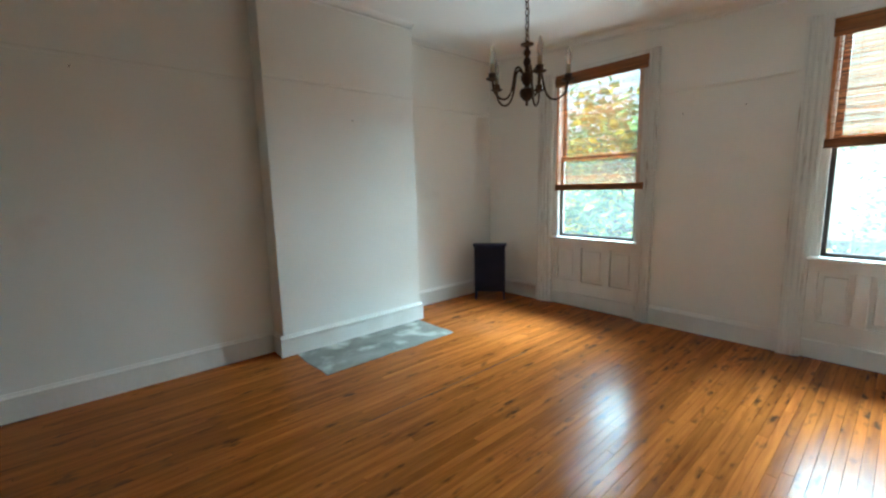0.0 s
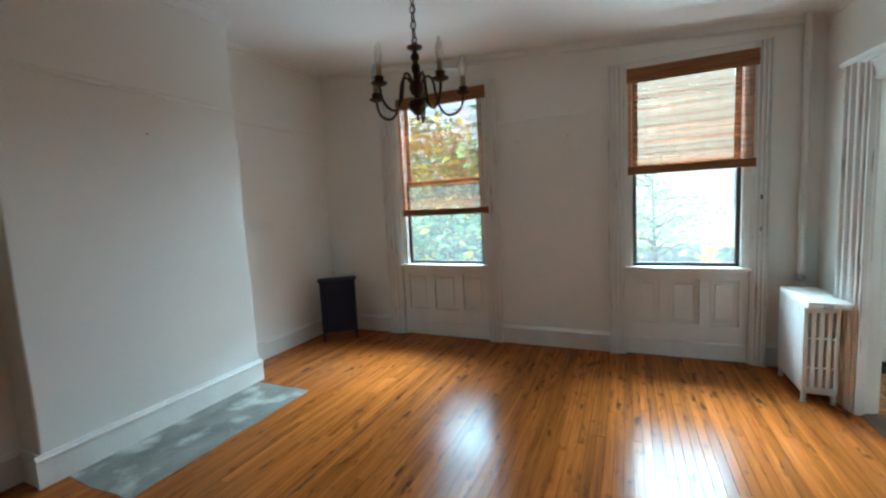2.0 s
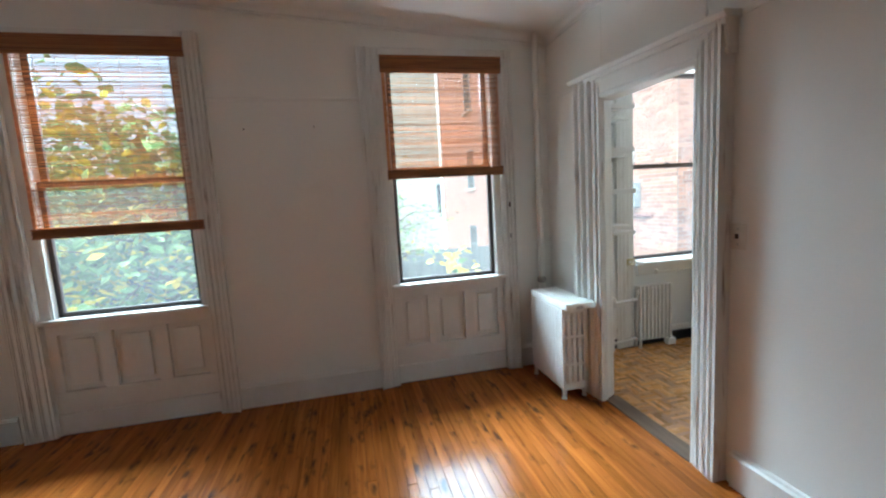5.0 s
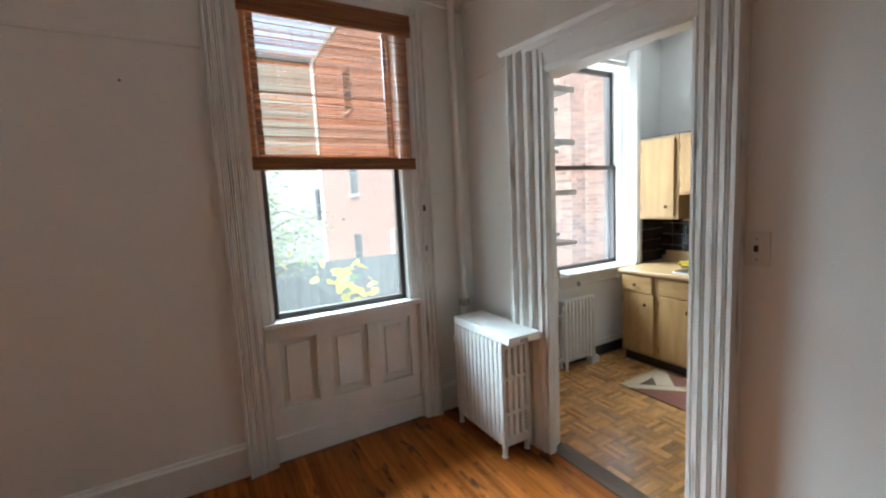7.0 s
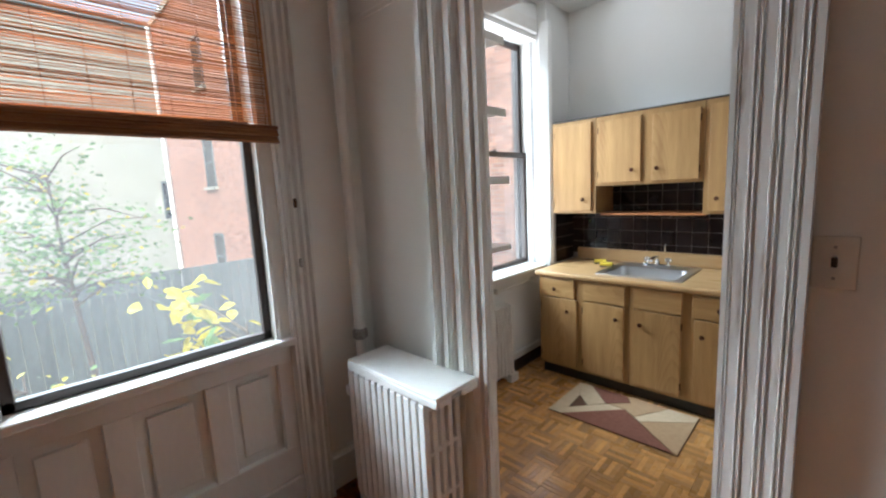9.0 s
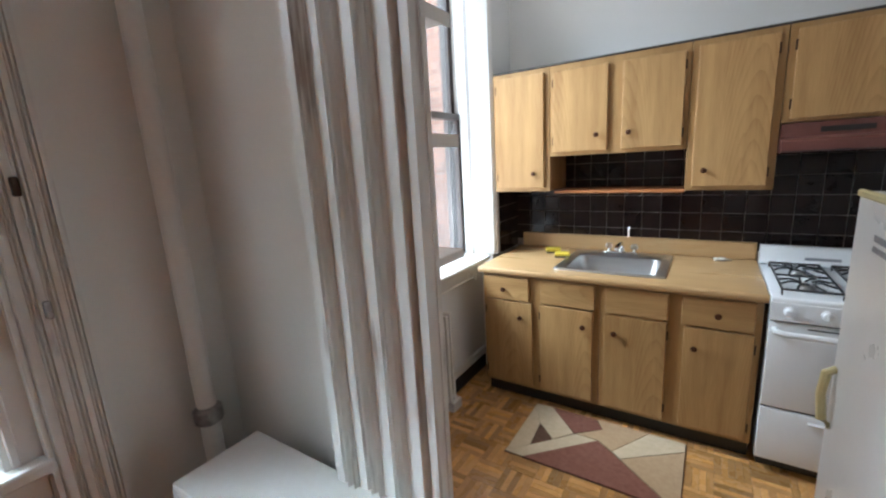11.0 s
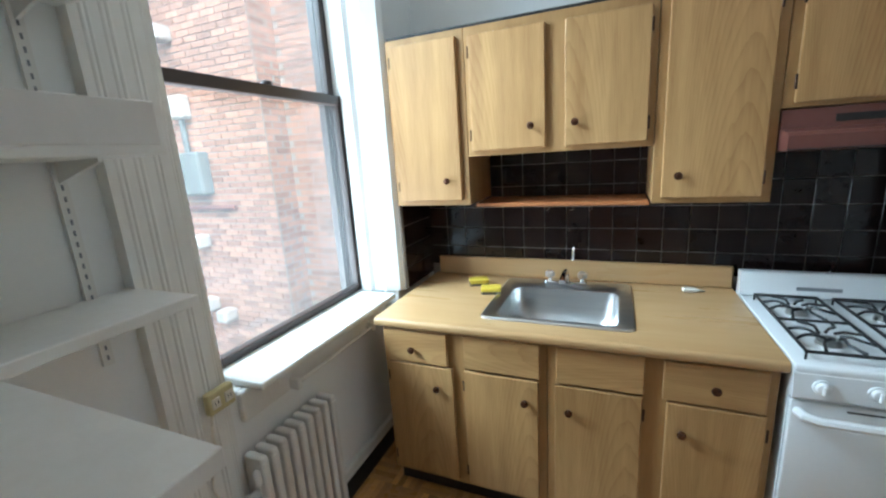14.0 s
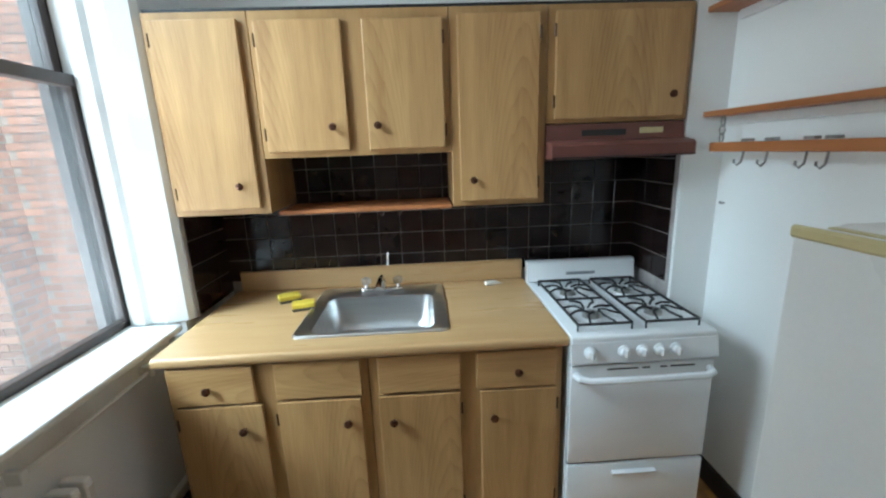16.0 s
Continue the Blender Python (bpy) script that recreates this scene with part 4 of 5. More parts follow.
UF, BF = -3.035, -2.685
UP = "wall cabinets"
cabinet("wall_cabinet", "tall oak veneer wall cabinet with one flush door", 4.57, 4.962, UF, -3.40, 1.36, 2.135, [("door", 4.605, 4.935, 1.385, 2.105, 4.672, 1.478, 4.937)], UP)
cabinet("wall_cabinet", "short oak veneer wall cabinet with two doors above the sink", 3.80, 4.568, UF, -3.40, 1.585, 2.135, [("door", 4.215, 4.545, 1.608, 2.098, 4.275, 1.70, 4.547), ("door", 3.824, 4.136, 1.606, 2.095, 4.095, 1.70, 3.822)], UP)
cabinet("wall_cabinet", "tall oak veneer wall cabinet beside the cooker hood", 3.405, 3.798, UF, -3.40, 1.357, 2.135, [("door", 3.437, 3.766, 1.38, 2.105, 3.712, 1.467, 3.435)], UP)
cabinet("wall_cabinet", "short oak veneer wall cabinet above the cooker hood", 2.803, 3.403, UF, -3.40, 1.685, 2.135, [("door", 2.83, 3.372, 1.70, 2.108, 2.888, 1.785, 3.376)], UP)
# black strip: the shade of the gap above the cabinets put into colour
struct("cabinet_gap_trim", boxes((2.803, 4.962, -3.40, UF - 0.012, 2.137, 2.15)), BLACK, "black strip giving the gap above the wall cabinets its shade", "trim")
LO = "base cabinets"
cabinet("base_cabinet", "oak veneer base cabinet with a drawer front and two doors", 4.165, 4.905, BF, -3.40, 0.10, 0.864,
        [("drawer_front", 4.585, 4.895, 0.70, 0.85, 4.75, 0.768, 0), ("drawer_front", 4.19, 4.51, 0.705, 0.855, 0, 0, 0), ("door", 4.565, 4.88, 0.125, 0.69, 4.64, 0.592, 4.884), ("door", 4.197, 4.513, 0.125, 0.692, 4.25, 0.598, 4.517)], LO)
cabinet("base_cabinet", "oak veneer base cabinet with two drawer fronts and two doors", 3.422, 4.163, BF, -3.40, 0.10, 0.864,
        [("drawer_front", 3.817, 4.128, 0.705, 0.857, 0, 0, 0), ("drawer_front", 3.452, 3.757, 0.70, 0.852, 3.60, 0.772, 0), ("door", 3.819, 4.132, 0.125, 0.693, 4.078, 0.59, 3.815), ("door", 3.446, 3.742, 0.125, 0.69, 3.692, 0.582, 3.442)], LO)
struct("toe_kick_trim", boxes((3.424, 4.90, -3.36, BF - 0.05, 0, 0.099)), BLACK, "black toe kick under the cabinets", "trim")

# open cubby shelf under the short cabinet
cs = thing("cubby_shelf", "narrow brown wooden shelf fixed between the wall cabinets", "shelf", (4.18, -3.2, 1.34))
part("board", box(bmesh.new(), 3.799, 4.569, -3.40, -3.12, 1.338, 1.356, 0.003), SHELF_WOOD, cs)
for x in (4.11, 4.03, 4.22):
    part("cup_hook", tube(bmesh.new(), [(x, -3.14, 1.338), (x, -3.14, 1.322), (x + 0.008, -3.14, 1.312), (x + 0.014, -3.14, 1.32)], 0.0018, 5), CHROME, cs)

# worktop with a real cut-out for the sink
wt = thing("worktop", "wood-print laminate worktop with rolled front edge and upstand", "worktop", (4.17, -3.03, 0.865))
SX0, SX1, SY0, SY1 = 3.865, 4.445, -3.31, -2.775
for r in ((3.412, SX0, -3.40, -2.662), (SX1, 4.925, -3.40, -2.662), (SX0, SX1, -3.40, SY0), (SX0, SX1, SY1, -2.662)):
    part("top_board", boxes((*r, 0.866, 0.905)), LAMINATE, wt)
part("front_edge", sweep(bmesh.new(), [(0, 0), (0.008, 0.001), (0.013, 0.006), (0.015, 0.015), (0.015, 0.026), (0.012, 0.034), (0.006, 0.038), (0, 0.039)], (3.412, -2.662, 0.866), (4.925, -2.662, 0.866), (0, 1, 0)), LAMINATE, wt, smooth=True)
part("upstand", box(bmesh.new(), 3.412, 4.90, -3.40, -3.372, 0.905, 1.012, 0.008, 2), LAMINATE, wt)

sk = thing("sink", "single-bowl stainless steel drop-in sink", "sink", (4.155, -3.045, 0.75))
bm = bmesh.new()
ox0, ox1, oy0, oy1 = 3.845, 4.465, -3.335, -2.757
ix0, ix1, iy0, iy1 = 3.905, 4.405, -3.205, -2.80


def rounded(x0, x1, y0, y1, r, z, n=5):
    pts = []
    for cx, cy, a0 in ((x1 - r, y1 - r, 0), (x0 + r, y1 - r, 90), (x0 + r, y0 + r, 180), (x1 - r, y0 + r, 270)):
        for k in range(n):
            a = radians(a0 + 90 * k / (n - 1))
            pts.append((cx + r * math.cos(a), cy + r * math.sin(a), z))
    return pts


loops = [rounded(ox0, ox1, oy0, oy1, 0.035, 0.9055), rounded(ox0 + 0.001, ox1 - 0.001, oy0 + 0.001, oy1 - 0.001, 0.035, 0.911), rounded(ox0 + 0.007, ox1 - 0.007, oy0 + 0.007, oy1 - 0.007, 0.032, 0.9145), rounded(ox0 + 0.014, ox1 - 0.014, oy0 + 0.014, oy1 - 0.014, 0.03, 0.912),
         rounded(ix0 - 0.012, ix1 + 0.012, iy0 - 0.012, iy1 + 0.012, 0.06, 0.911), rounded(ix0, ix1, iy0, iy1, 0.055, 0.902), rounded(ix0 + 0.012, ix1 - 0.012, iy0 + 0.012, iy1 - 0.012, 0.055, 0.78),
         rounded(ix0 + 0.035, ix1 - 0.035, iy0 + 0.035, iy1 - 0.035, 0.05, 0.752), rounded(ix0 + 0.18, ix1 - 0.18, iy0 + 0.15, iy1 - 0.15, 0.04, 0.748)]
rings = [[bm.verts.new(p) for p in lo] for lo in loops]
for a, b in zip(rings, rings[1:]):
    for k in range(len(a)):
        bm.faces.new((a[k], a[(k + 1) % len(a)], b[(k + 1) % len(a)], b[k]))
bm.faces.new(rings[-1])
part("bowl", bm, STEEL, sk, smooth=True)
part("drain", lathe(bmesh.new(), (4.155, -3.0, 0.749), [(0.04, 0), (0.04, 0.003), (0.03, 0.004), (0.026, -0.002)], 16), CHROME, sk, smooth=True)
fa = thing("tap", "chrome two-handle kitchen tap with clear knobs", "tap", (4.155, -3.275, 0.912))
part("base_bar", box(bmesh.new(), 4.05, 4.26, -3.295, -3.255, 0.912, 0.93, 0.008, 2), CHROME, fa)
for x in (4.075, 4.235):
    h = part("handle_stem", lathe(bmesh.new(), (x, -3.275, 0.93), [(0.012, 0), (0.009, 0.015)], 10), CHROME, fa, smooth=True)
    part("handle_knob", lathe(bmesh.new(), (x, -3.275, 0.944), [(0.012, 0), (0.023, 0.006), (0.025, 0.018), (0.023, 0.032), (0.014, 0.038)], 8), BULB, h, "clear acrylic knob")
part("spout", tube(bmesh.new(), [(4.155, -3.275, 0.93), (4.155, -3.275, 0.965), (4.155, -3.255, 0.985), (4.155, -3.19, 0.992), (4.155, -3.12, 0.99), (4.155, -3.105, 0.978)], [0.020, 0.017, 0.015, 0.0135, 0.0135, 0.016], 10), CHROME, fa, smooth=True)
sp = thing("sprayer_pipe", "thin chrome spout standing at the tiled wall", "spout", (4.13, -3.36, 1.012))
part("pipe", tube(bmesh.new(), [(4.13, -3.384, 1.012), (4.13, -3.384, 1.06), (4.125, -3.38, 1.085)], [0.006, 0.006, 0.004], 7), CHROME, sp, smooth=True)
for x, y, r, label in ((4.60, -3.20, 25, "yellow sponge with a grey scourer leaning on another"), (4.50, -3.085, 15, "yellow sponge with a dark scourer beside the sink")):
    t = thing("sponge", label, "sponge", (x, y, 0.906), rz=r, group="sponges")
    part("foam", box(bmesh.new(), -0.05, 0.05, -0.032, 0.032, 0.012, 0.034, 0.005, 2), SPONGE_Y, t, local=True)
    part("scourer", box(bmesh.new(), -0.05, 0.05, -0.032, 0.032, 0.0, 0.012, 0.003), SPONGE_G, t, local=True)
so = thing("soap_bar", "small white bar of soap on the worktop", "soap", (3.60, -3.29, 0.906), rz=10)
part("bar", box(bmesh.new(), -0.035, 0.03, -0.018, 0.018, 0, 0.02, 0.007, 2), PLASTIC, so, local=True)
part("wrapper", tube(bmesh.new(), [(-0.03, 0.0, 0.01), (-0.055, 0.005, 0.006), (-0.07, 0.0, 0.003)], [0.008, 0.004, 0.001], 6), PLASTIC, so, local=True)


def stove():
    x0, x1, yf, yb = 2.848, 3.408, -2.635, -3.33
    t = thing("gas_stove", "white enamel four-burner gas stove with black grates", "stove", ((x0 + x1) / 2, (yf + yb) / 2, 0))
    part("body", box(bmesh.new(), x0 + 0.004, x1 - 0.004, yb, yf - 0.03, 0.06, 0.87, 0.004), ENAMEL, t)
    part("toe_panel", boxes((x0 + 0.02, x1 - 0.02, yb + 0.05, yf - 0.07, 0.0, 0.062)), BLACK, t)
    part("cooktop", box(bmesh.new(), x0, x1, yb, yf - 0.005, 0.868, 0.905, 0.012, 3), ENAMEL, t, smooth=True)
    bm = bmesh.new()
    sweep(bm, [(0, 0), (0.012, 0.0), (0.055, 0.012), (0.06, 0.018), (0.045, 0.108), (0.038, 0.116), (0, 0.116)], (x0, yb, 0.9), (x1, yb, 0.9), (0, 1, 0))
    bg = part("backguard", bm, ENAMEL, t)
    part("vent_slot", boxes((x0 + 0.21, x0 + 0.36, yb + 0.0545, yb + 0.0575, 0.945, 0.96)), PRINT, bg, "grey printed bar")
    bm = bmesh.new()
    sweep(bm, [(0, 0), (0.035, 0.0), (0.042, 0.008), (0.028, 0.082), (0.018, 0.09), (0, 0.09)], (x0, yf - 0.03, 0.798), (x1, yf - 0.03, 0.798), (0, 1, 0))
    cp = part("control_panel", bm, ENAMEL, t)
    for x in (3.338, 3.21, 3.14, 3.075, 3.012):
        k = part("knob", lathe(bmesh.new(), (x, yf + 0.003, 0.845), [(0.024, 0), (0.024, 0.006), (0.019, 0.009), (0.017, 0.02), (0.012, 0.023)], 16, "y"), ENAMEL, cp, "white control knob", smooth=True)
        part("grip", box(bmesh.new(), x - 0.005, x + 0.005, yf + 0.02, yf + 0.034, 0.83, 0.86, 0.003), ENAMEL, k)
    part("door_gap", boxes((x0 + 0.006, x1 - 0.006, yf - 0.035, yf - 0.012, 0.05, 0.80)), BLACK, t)
    od = part("oven_door", box(bmesh.new(), x0 + 0.003, x1 - 0.003, yf - 0.03, yf, 0.362, 0.788, 0.008, 2), ENAMEL, t, smooth=True)
    bm = bmesh.new()
    pts = [(x0 + 0.022, yf - 0.002, 0.752), (x0 + 0.03, yf + 0.03, 0.752), (x0 + 0.06, yf + 0.045, 0.75), (x1 - 0.06, yf + 0.045, 0.75), (x1 - 0.03, yf + 0.03, 0.752), (x1 - 0.022, yf - 0.002, 0.752)]
    tube(bm, pts, [0.015, 0.015, 0.014, 0.014, 0.015, 0.015], 8)
    part("handle", bm, ENAMEL, od, "white bar handle", smooth=True)
    for a, b in ((0.14, 0.26), (0.275, 0.305), (0.345, 0.37), (0.385, 0.48)):
        part("vent_slot", boxes((x1 - a, x1 - b, yf - 0.002, yf + 0.0012, 0.768, 0.774)), BLACK, od)
    dr = part("drawer", box(bmesh.new(), x0 + 0.003, x1 - 0.003, yf - 0.03, yf, 0.075, 0.352, 0.008, 2), ENAMEL, t, smooth=True)
    bm = bmesh.new()
    sweep(bm, [(0, 0), (0.014, 0.004), (0.016, 0.012), (0, 0.016)], (3.05, yf, 0.305), (3.225, yf, 0.305), (0, 1, 0))
    part("drawer_pull", bm, ENAMEL, dr)
    for gx in (x0 + 0.148, x1 - 0.148):
        g = bmesh.new()
        a, b, c, d, z = gx - 0.105, gx + 0.105, yb + 0.10, yf - 0.055, 0.932
        for p, q in (((a, c, z), (b, c, z)), ((b, c, z), (b, d, z)), ((b, d, z), (a, d, z)), ((a, d, z), (a, c, z)), ((gx, (c + d) / 2, z), (a, (c + d) / 2, z)), ((gx, (c + d) / 2, z), (b, (c + d) / 2, z))):
            tube(g, [p, q], 0.0055, 6)
        for cy in ((c + (c + d) / 2) / 2, (d + (c + d) / 2) / 2):
            for k in range(8):
                an = radians(45 * k + 22)
                ca, sa = math.cos(an), math.sin(an)
                rr = 0.10 / max(abs(ca), abs(sa)) if abs(ca) > abs(sa) else 0.118 / max(abs(sa), abs(ca))
                bend = lambda r, w, h: (gx + r * ca - w * sa, cy + r * sa + w * ca, z + h)
                tube(g, smooth_line([bend(0.026, 0.012, 0.002), bend(0.05, 0.004, 0.010), bend(0.075, -0.008, 0.008), bend(rr, 0.0, 0.0)], 3), 0.0052, 6)
        for px, py in ((a, c), (b, c), (a, d), (b, d)):
            tube(g, [(px, py, 0.904), (px, py, z)], 0.004, 5)
        part("grate", g, IRON, t, "black wire grate")
        for cy in ((c + (c + d) / 2) / 2, (d + (c + d) / 2) / 2):
            bu = part("burner", lathe(bmesh.new(), (gx, cy, 0.9045), [(0.036, 0.0), (0.035, 0.004), (0.033, 0.014), (0.01, 0.016)], 18), ALUMINIUM, t, smooth=True)
            part("drip_bowl", lathe(bmesh.new(), (gx, cy, 0.9042), [(0.088, 0), (0.086, 0.003), (0.08, 0.002), (0.05, 0.0008), (0.037, 0.001)], 24), ENAMEL, t, "white enamel drip bowl", smooth=True)
            part("burner_cap", lathe(bmesh.new(), (gx, cy, 0.9195), [(0.028, 0), (0.026, 0.006), (0.01, 0.008)], 16), ALUMINIUM, bu, smooth=True)


stove()
hd = thing("cooker_hood", "maroon enamel cooker hood below the cabinet", "cooker hood", (3.1, -3.1, 1.54))
bm = bmesh.new()
sweep(bm, [(0, 0), (0.44, 0), (0.455, 0.006), (0.455, 0.052), (0.44, 0.062), (0.37, 0.075), (0.362, 0.14), (0, 0.14)], (2.806, -3.40, 1.54), (3.40, -3.40, 1.54), (0, 1, 0))
part("canopy", bm, HOOD, hd)
part("vent_grille", boxes((3.06, 3.25, -3.039, -3.0305, 1.63, 1.655)), BLACK, hd)
part("switch_plate", boxes((2.90, 3.0, -3.039, -3.030, 1.635, 1.658)), CREAM, hd, "brass coloured switch plate")
part("nose_strip", box(bmesh.new(), 2.806, 3.40, -2.947, -2.941, 1.543, 1.548), BLACK, hd)


def fridge():
    t = thing("refrigerator", "older white refrigerator with yellowed gasket and handle", "refrigerator", (2.95, -1.58, 0))
    y0, y1 = -1.90, -1.26
    part("body", box(bmesh.new(), 2.65, 3.265, y0, y1, 0.03, 1.455, 0.012, 2), FRIDGE_WHITE, t)
    part("gasket", boxes((3.264, 3.278, y0 + 0.008, y1 - 0.008, 0.07, 1.45)), CREAM, t, "yellowed door gasket")
    d = part("door", box(bmesh.new(), 3.278, 3.332, y0, y1, 0.07, 1.45, 0.012, 3), FRIDGE_WHITE, t, smooth=True)
    part("top_trim", box(bmesh.new(), 3.322, 3.336, y0 - 0.001, y1 + 0.001, 1.436, 1.456, 0.004), CREAM, d, "yellowed plastic door trim")
    part("handle", tube(bmesh.new(), [(3.33, y0 + 0.04, 0.94), (3.352, y0 + 0.04, 0.925), (3.36, y0 + 0.045, 0.86), (3.352, y0 + 0.05, 0.78), (3.33, y0 + 0.05, 0.76)], [0.012, 0.013, 0.012, 0.013, 0.012], 8), CREAM, d, "yellowed curved handle", smooth=True)
    part("badge", boxes((3.3325, 3.3345, -1.72, -1.62, 1.345, 1.36), (3.3325, 3.3345, -1.72, -1.62, 1.32, 1.333)), PRINT, d, "grey badge bars")
    for x in (2.70, 3.2):
        for y in (y0 + 0.05, y1 - 0.05):
            part("foot", lathe(bmesh.new(), (x, y, 0), [(0.02, 0), (0.02, 0.02), (0.012, 0.032)], 10), BLACK, t)


fridge()


def kitchen_radiator():
    t = thing("radiator", "small white painted cast-iron radiator under the kitchen window", "radiator", (5.03, -2.2, 0))
    me = mesh_of("section", column_section(2, 0.105, 0.075, 0.66, 0.030, ()), RADIATOR)
    for k in range(9):
        y = -2.385 + 0.046 * k
        s = piece("section", me, t, pose(5.03, y, 0, 0, 0, 90))
        WORLD[s] = pose(5.03, y, 0, 0, 0, 90)
        if k in (0, 8):
            for v in (-0.035, 0.035):
                leg = bmesh.new()
                tube(leg, [(0, v, 0), (0, v, 0.012), (0, v * 0.95, 0.10)], [0.02, 0.014, 0.018], 8)
                part("foot", leg, RADIATOR, s, local=True)
    for z in (0.12, 0.62):
        part("nipple_bar", tube(bmesh.new(), [(5.03, -2.39, z), (5.03, -2.01, z)], 0.02, 8), RADIATOR, t, smooth=True)
    part("foot_block", box(bmesh.new(), 4.965, 5.02, -2.43, -2.33, 0, 0.07, 0.008, 2), RADIATOR, t, "white painted block under the end section")
    part("supply_pipe", tube(bmesh.new(), smooth_line([(5.03, -2.0, 0.52), (5.03, -1.95, 0.515), (5.03, -1.80, 0.505), (5.03, -1.74, 0.50), (5.03, -1.718, 0.47), (5.03, -1.715, 0.40), (5.03, -1.715, -0.005)], 3), 0.016, 10), RADIATOR, t, smooth=True)
    part("return_pipe", tube(bmesh.new(), [(5.03, -2.0, 0.10), (5.03, -1.86, 0.085), (5.03, -1.715, 0.075)], 0.015, 10), RADIATOR, t, smooth=True)
    part("valve", lathe(bmesh.new(), (5.03, -1.735, 0.50), [(0.02, -0.04), (0.028, -0.025), (0.03, 0.02), (0.02, 0.035), (0.012, 0.06)], 10), RADIATOR, t, smooth=True)
    part("union_nut", lathe(bmesh.new(), (5.03, -1.955, 0.515), [(0.018, -0.02), (0.026, -0.016), (0.026, 0.016), (0.018, 0.02)], 6, "y"), RADIATOR, t)
    part("air_vent", lathe(bmesh.new(), (5.0, -1.985, 0.60), [(0.004, -0.03), (0.013, -0.02), (0.013, 0.02), (0.005, 0.03)], 10), RADIATOR, t, smooth=True)


kitchen_radiator()


def pipe_cover():
    """White board with a round hole, fixed to the wall behind the pipes."""
    t = thing("pipe_cover", "white painted wall board with a round hole behind the pipes", "pipe cover", (5.065, -1.83, 0))
    y0, y1, z0, z1, c, r = -1.955, -1.735, 0.11, 0.49, Vector((-1.828, 0.20)), 0.05
    rim, hole = [], []
    bm = bmesh.new()
    for k in range(24):
        a = 2 * math.pi * (k + 0.5) / 24
        d = Vector((math.cos(a), math.sin(a)))
        far = min((y1 - c.x if d.x > 0 else y0 - c.x) / d.x, (z1 - c.y if d.y > 0 else z0 - c.y) / d.y)
        rim.append(c + d * far)
        hole.append(c + d * r)
    for x in (5.06, 5.074):
        o, i = [bm.verts.new((x, *p)) for p in rim], [bm.verts.new((x, *p)) for p in hole]
        for k in range(24):
            bm.faces.new((o[k], o[(k + 1) % 24], i[(k + 1) % 24], i[k]))
        if x > 5.06:
            for k in range(24):
                bm.faces.new((i0[k], i0[(k + 1) % 24], i[(k + 1) % 24], i[k])); bm.faces.new((o0[k], o0[(k + 1) % 24], o[(k + 1) % 24], o[k]))
        o0, i0 = o, i
    part("board", bm, TRIM, t)
    part("hole_back", boxes((5.0755, 5.0765, c.x - 0.055, c.x + 0.055, c.y - 0.055, c.y + 0.055)), SUBFLOOR, t, "dark hole")
    part("edge_batten", box(bmesh.new(), 5.05, 5.06, y0, y1, z1 - 0.03, z1, 0.003), TRIM, t)


pipe_cover()

# corner shelves on slotted standards
for z, x0, yf in ((1.308, 4.31, -1.43), (1.655, 4.322, -1.437), (1.988, 4.335, -1.44), (2.328, 4.335, -1.44)):
    t = thing("corner_shelf", "white painted L-shaped corner shelf on metal brackets", "shelf", (4.7, -1.3, z), group="corner shelves")
    part("long_board", box(bmesh.new(), x0, 5.088, yf, -1.148, z - 0.012, z + 0.014, 0.002), TRIM, t)
    part("short_board", box(bmesh.new(), 4.835, 5.088, -1.80, yf - 0.001, z - 0.012, z + 0.014, 0.002), TRIM, t)
    if z > 1.4:
        part("front_edging", box(bmesh.new(), x0 - 0.006, x0, yf, -1.148, z - 0.024, z + 0.0135, 0.001), TRIM, t)
    part("bracket", sweep(bmesh.new(), [(0.006, -0.012), (0.17, -0.012), (0.17, -0.02), (0.006, -0.06)], (5.086, -1.714, z), (5.086, -1.706, z), (-1, 0, 0)), TRIM, t)
    for x in (4.45, 4.85):
        part("bracket", sweep(bmesh.new(), [(0.006, -0.012), (0.22, -0.012), (0.22, -0.02), (0.006, -0.06)], (x - 0.004, -1.147, z), (x + 0.004, -1.147, z), (0, -1, 0)), TRIM, t)
st = thing("shelf_standard", "white slotted metal shelf standard on the wall", "shelf standard", (5.085, -1.71, 1.2))
part("rail", boxes((5.078, 5.0895, -1.722, -1.698, 1.15, 2.75)), TRIM, st)
me = mesh_of("slot", boxes((-0.001, 0.001, -0.0022, 0.0022, -0.006, 0.006)), PRINT)
for k in range(60):
    piece("slot", me, st, pose(5.0775, -1.71, 1.17 + 0.026 * k))
ob = thing("outlet_box", "yellowed surface-mounted socket box on the window casing", "socket", (5.045, -1.94, 0.88))
part("box", box(bmesh.new(), 5.025, 5.052, -1.985, -1.895, 0.885, 0.955, 0.006, 2), CREAM, ob)
for y in (-1.962, -1.918):
    f = part("socket_face", box(bmesh.new(), 5.021, 5.026, y - 0.014, y + 0.014, 0.903, 0.937, 0.004, 2), PLASTIC, ob)
    for dy in (-0.005, 0.005):
        part("slot", boxes((5.0202, 5.0215, y + dy - 0.001, y + dy + 0.001, 0.915, 0.927)), BLACK, f)
part("cable", tube(bmesh.new(), smooth_line([(5.04, -1.91, 0.885), (5.03, -1.89, 0.83), (5.045, -1.90, 0.74), (5.05, -1.87, 0.66), (5.045, -1.88, 0.60)], 4), 0.004, 6), PLASTIC, ob, smooth=True)

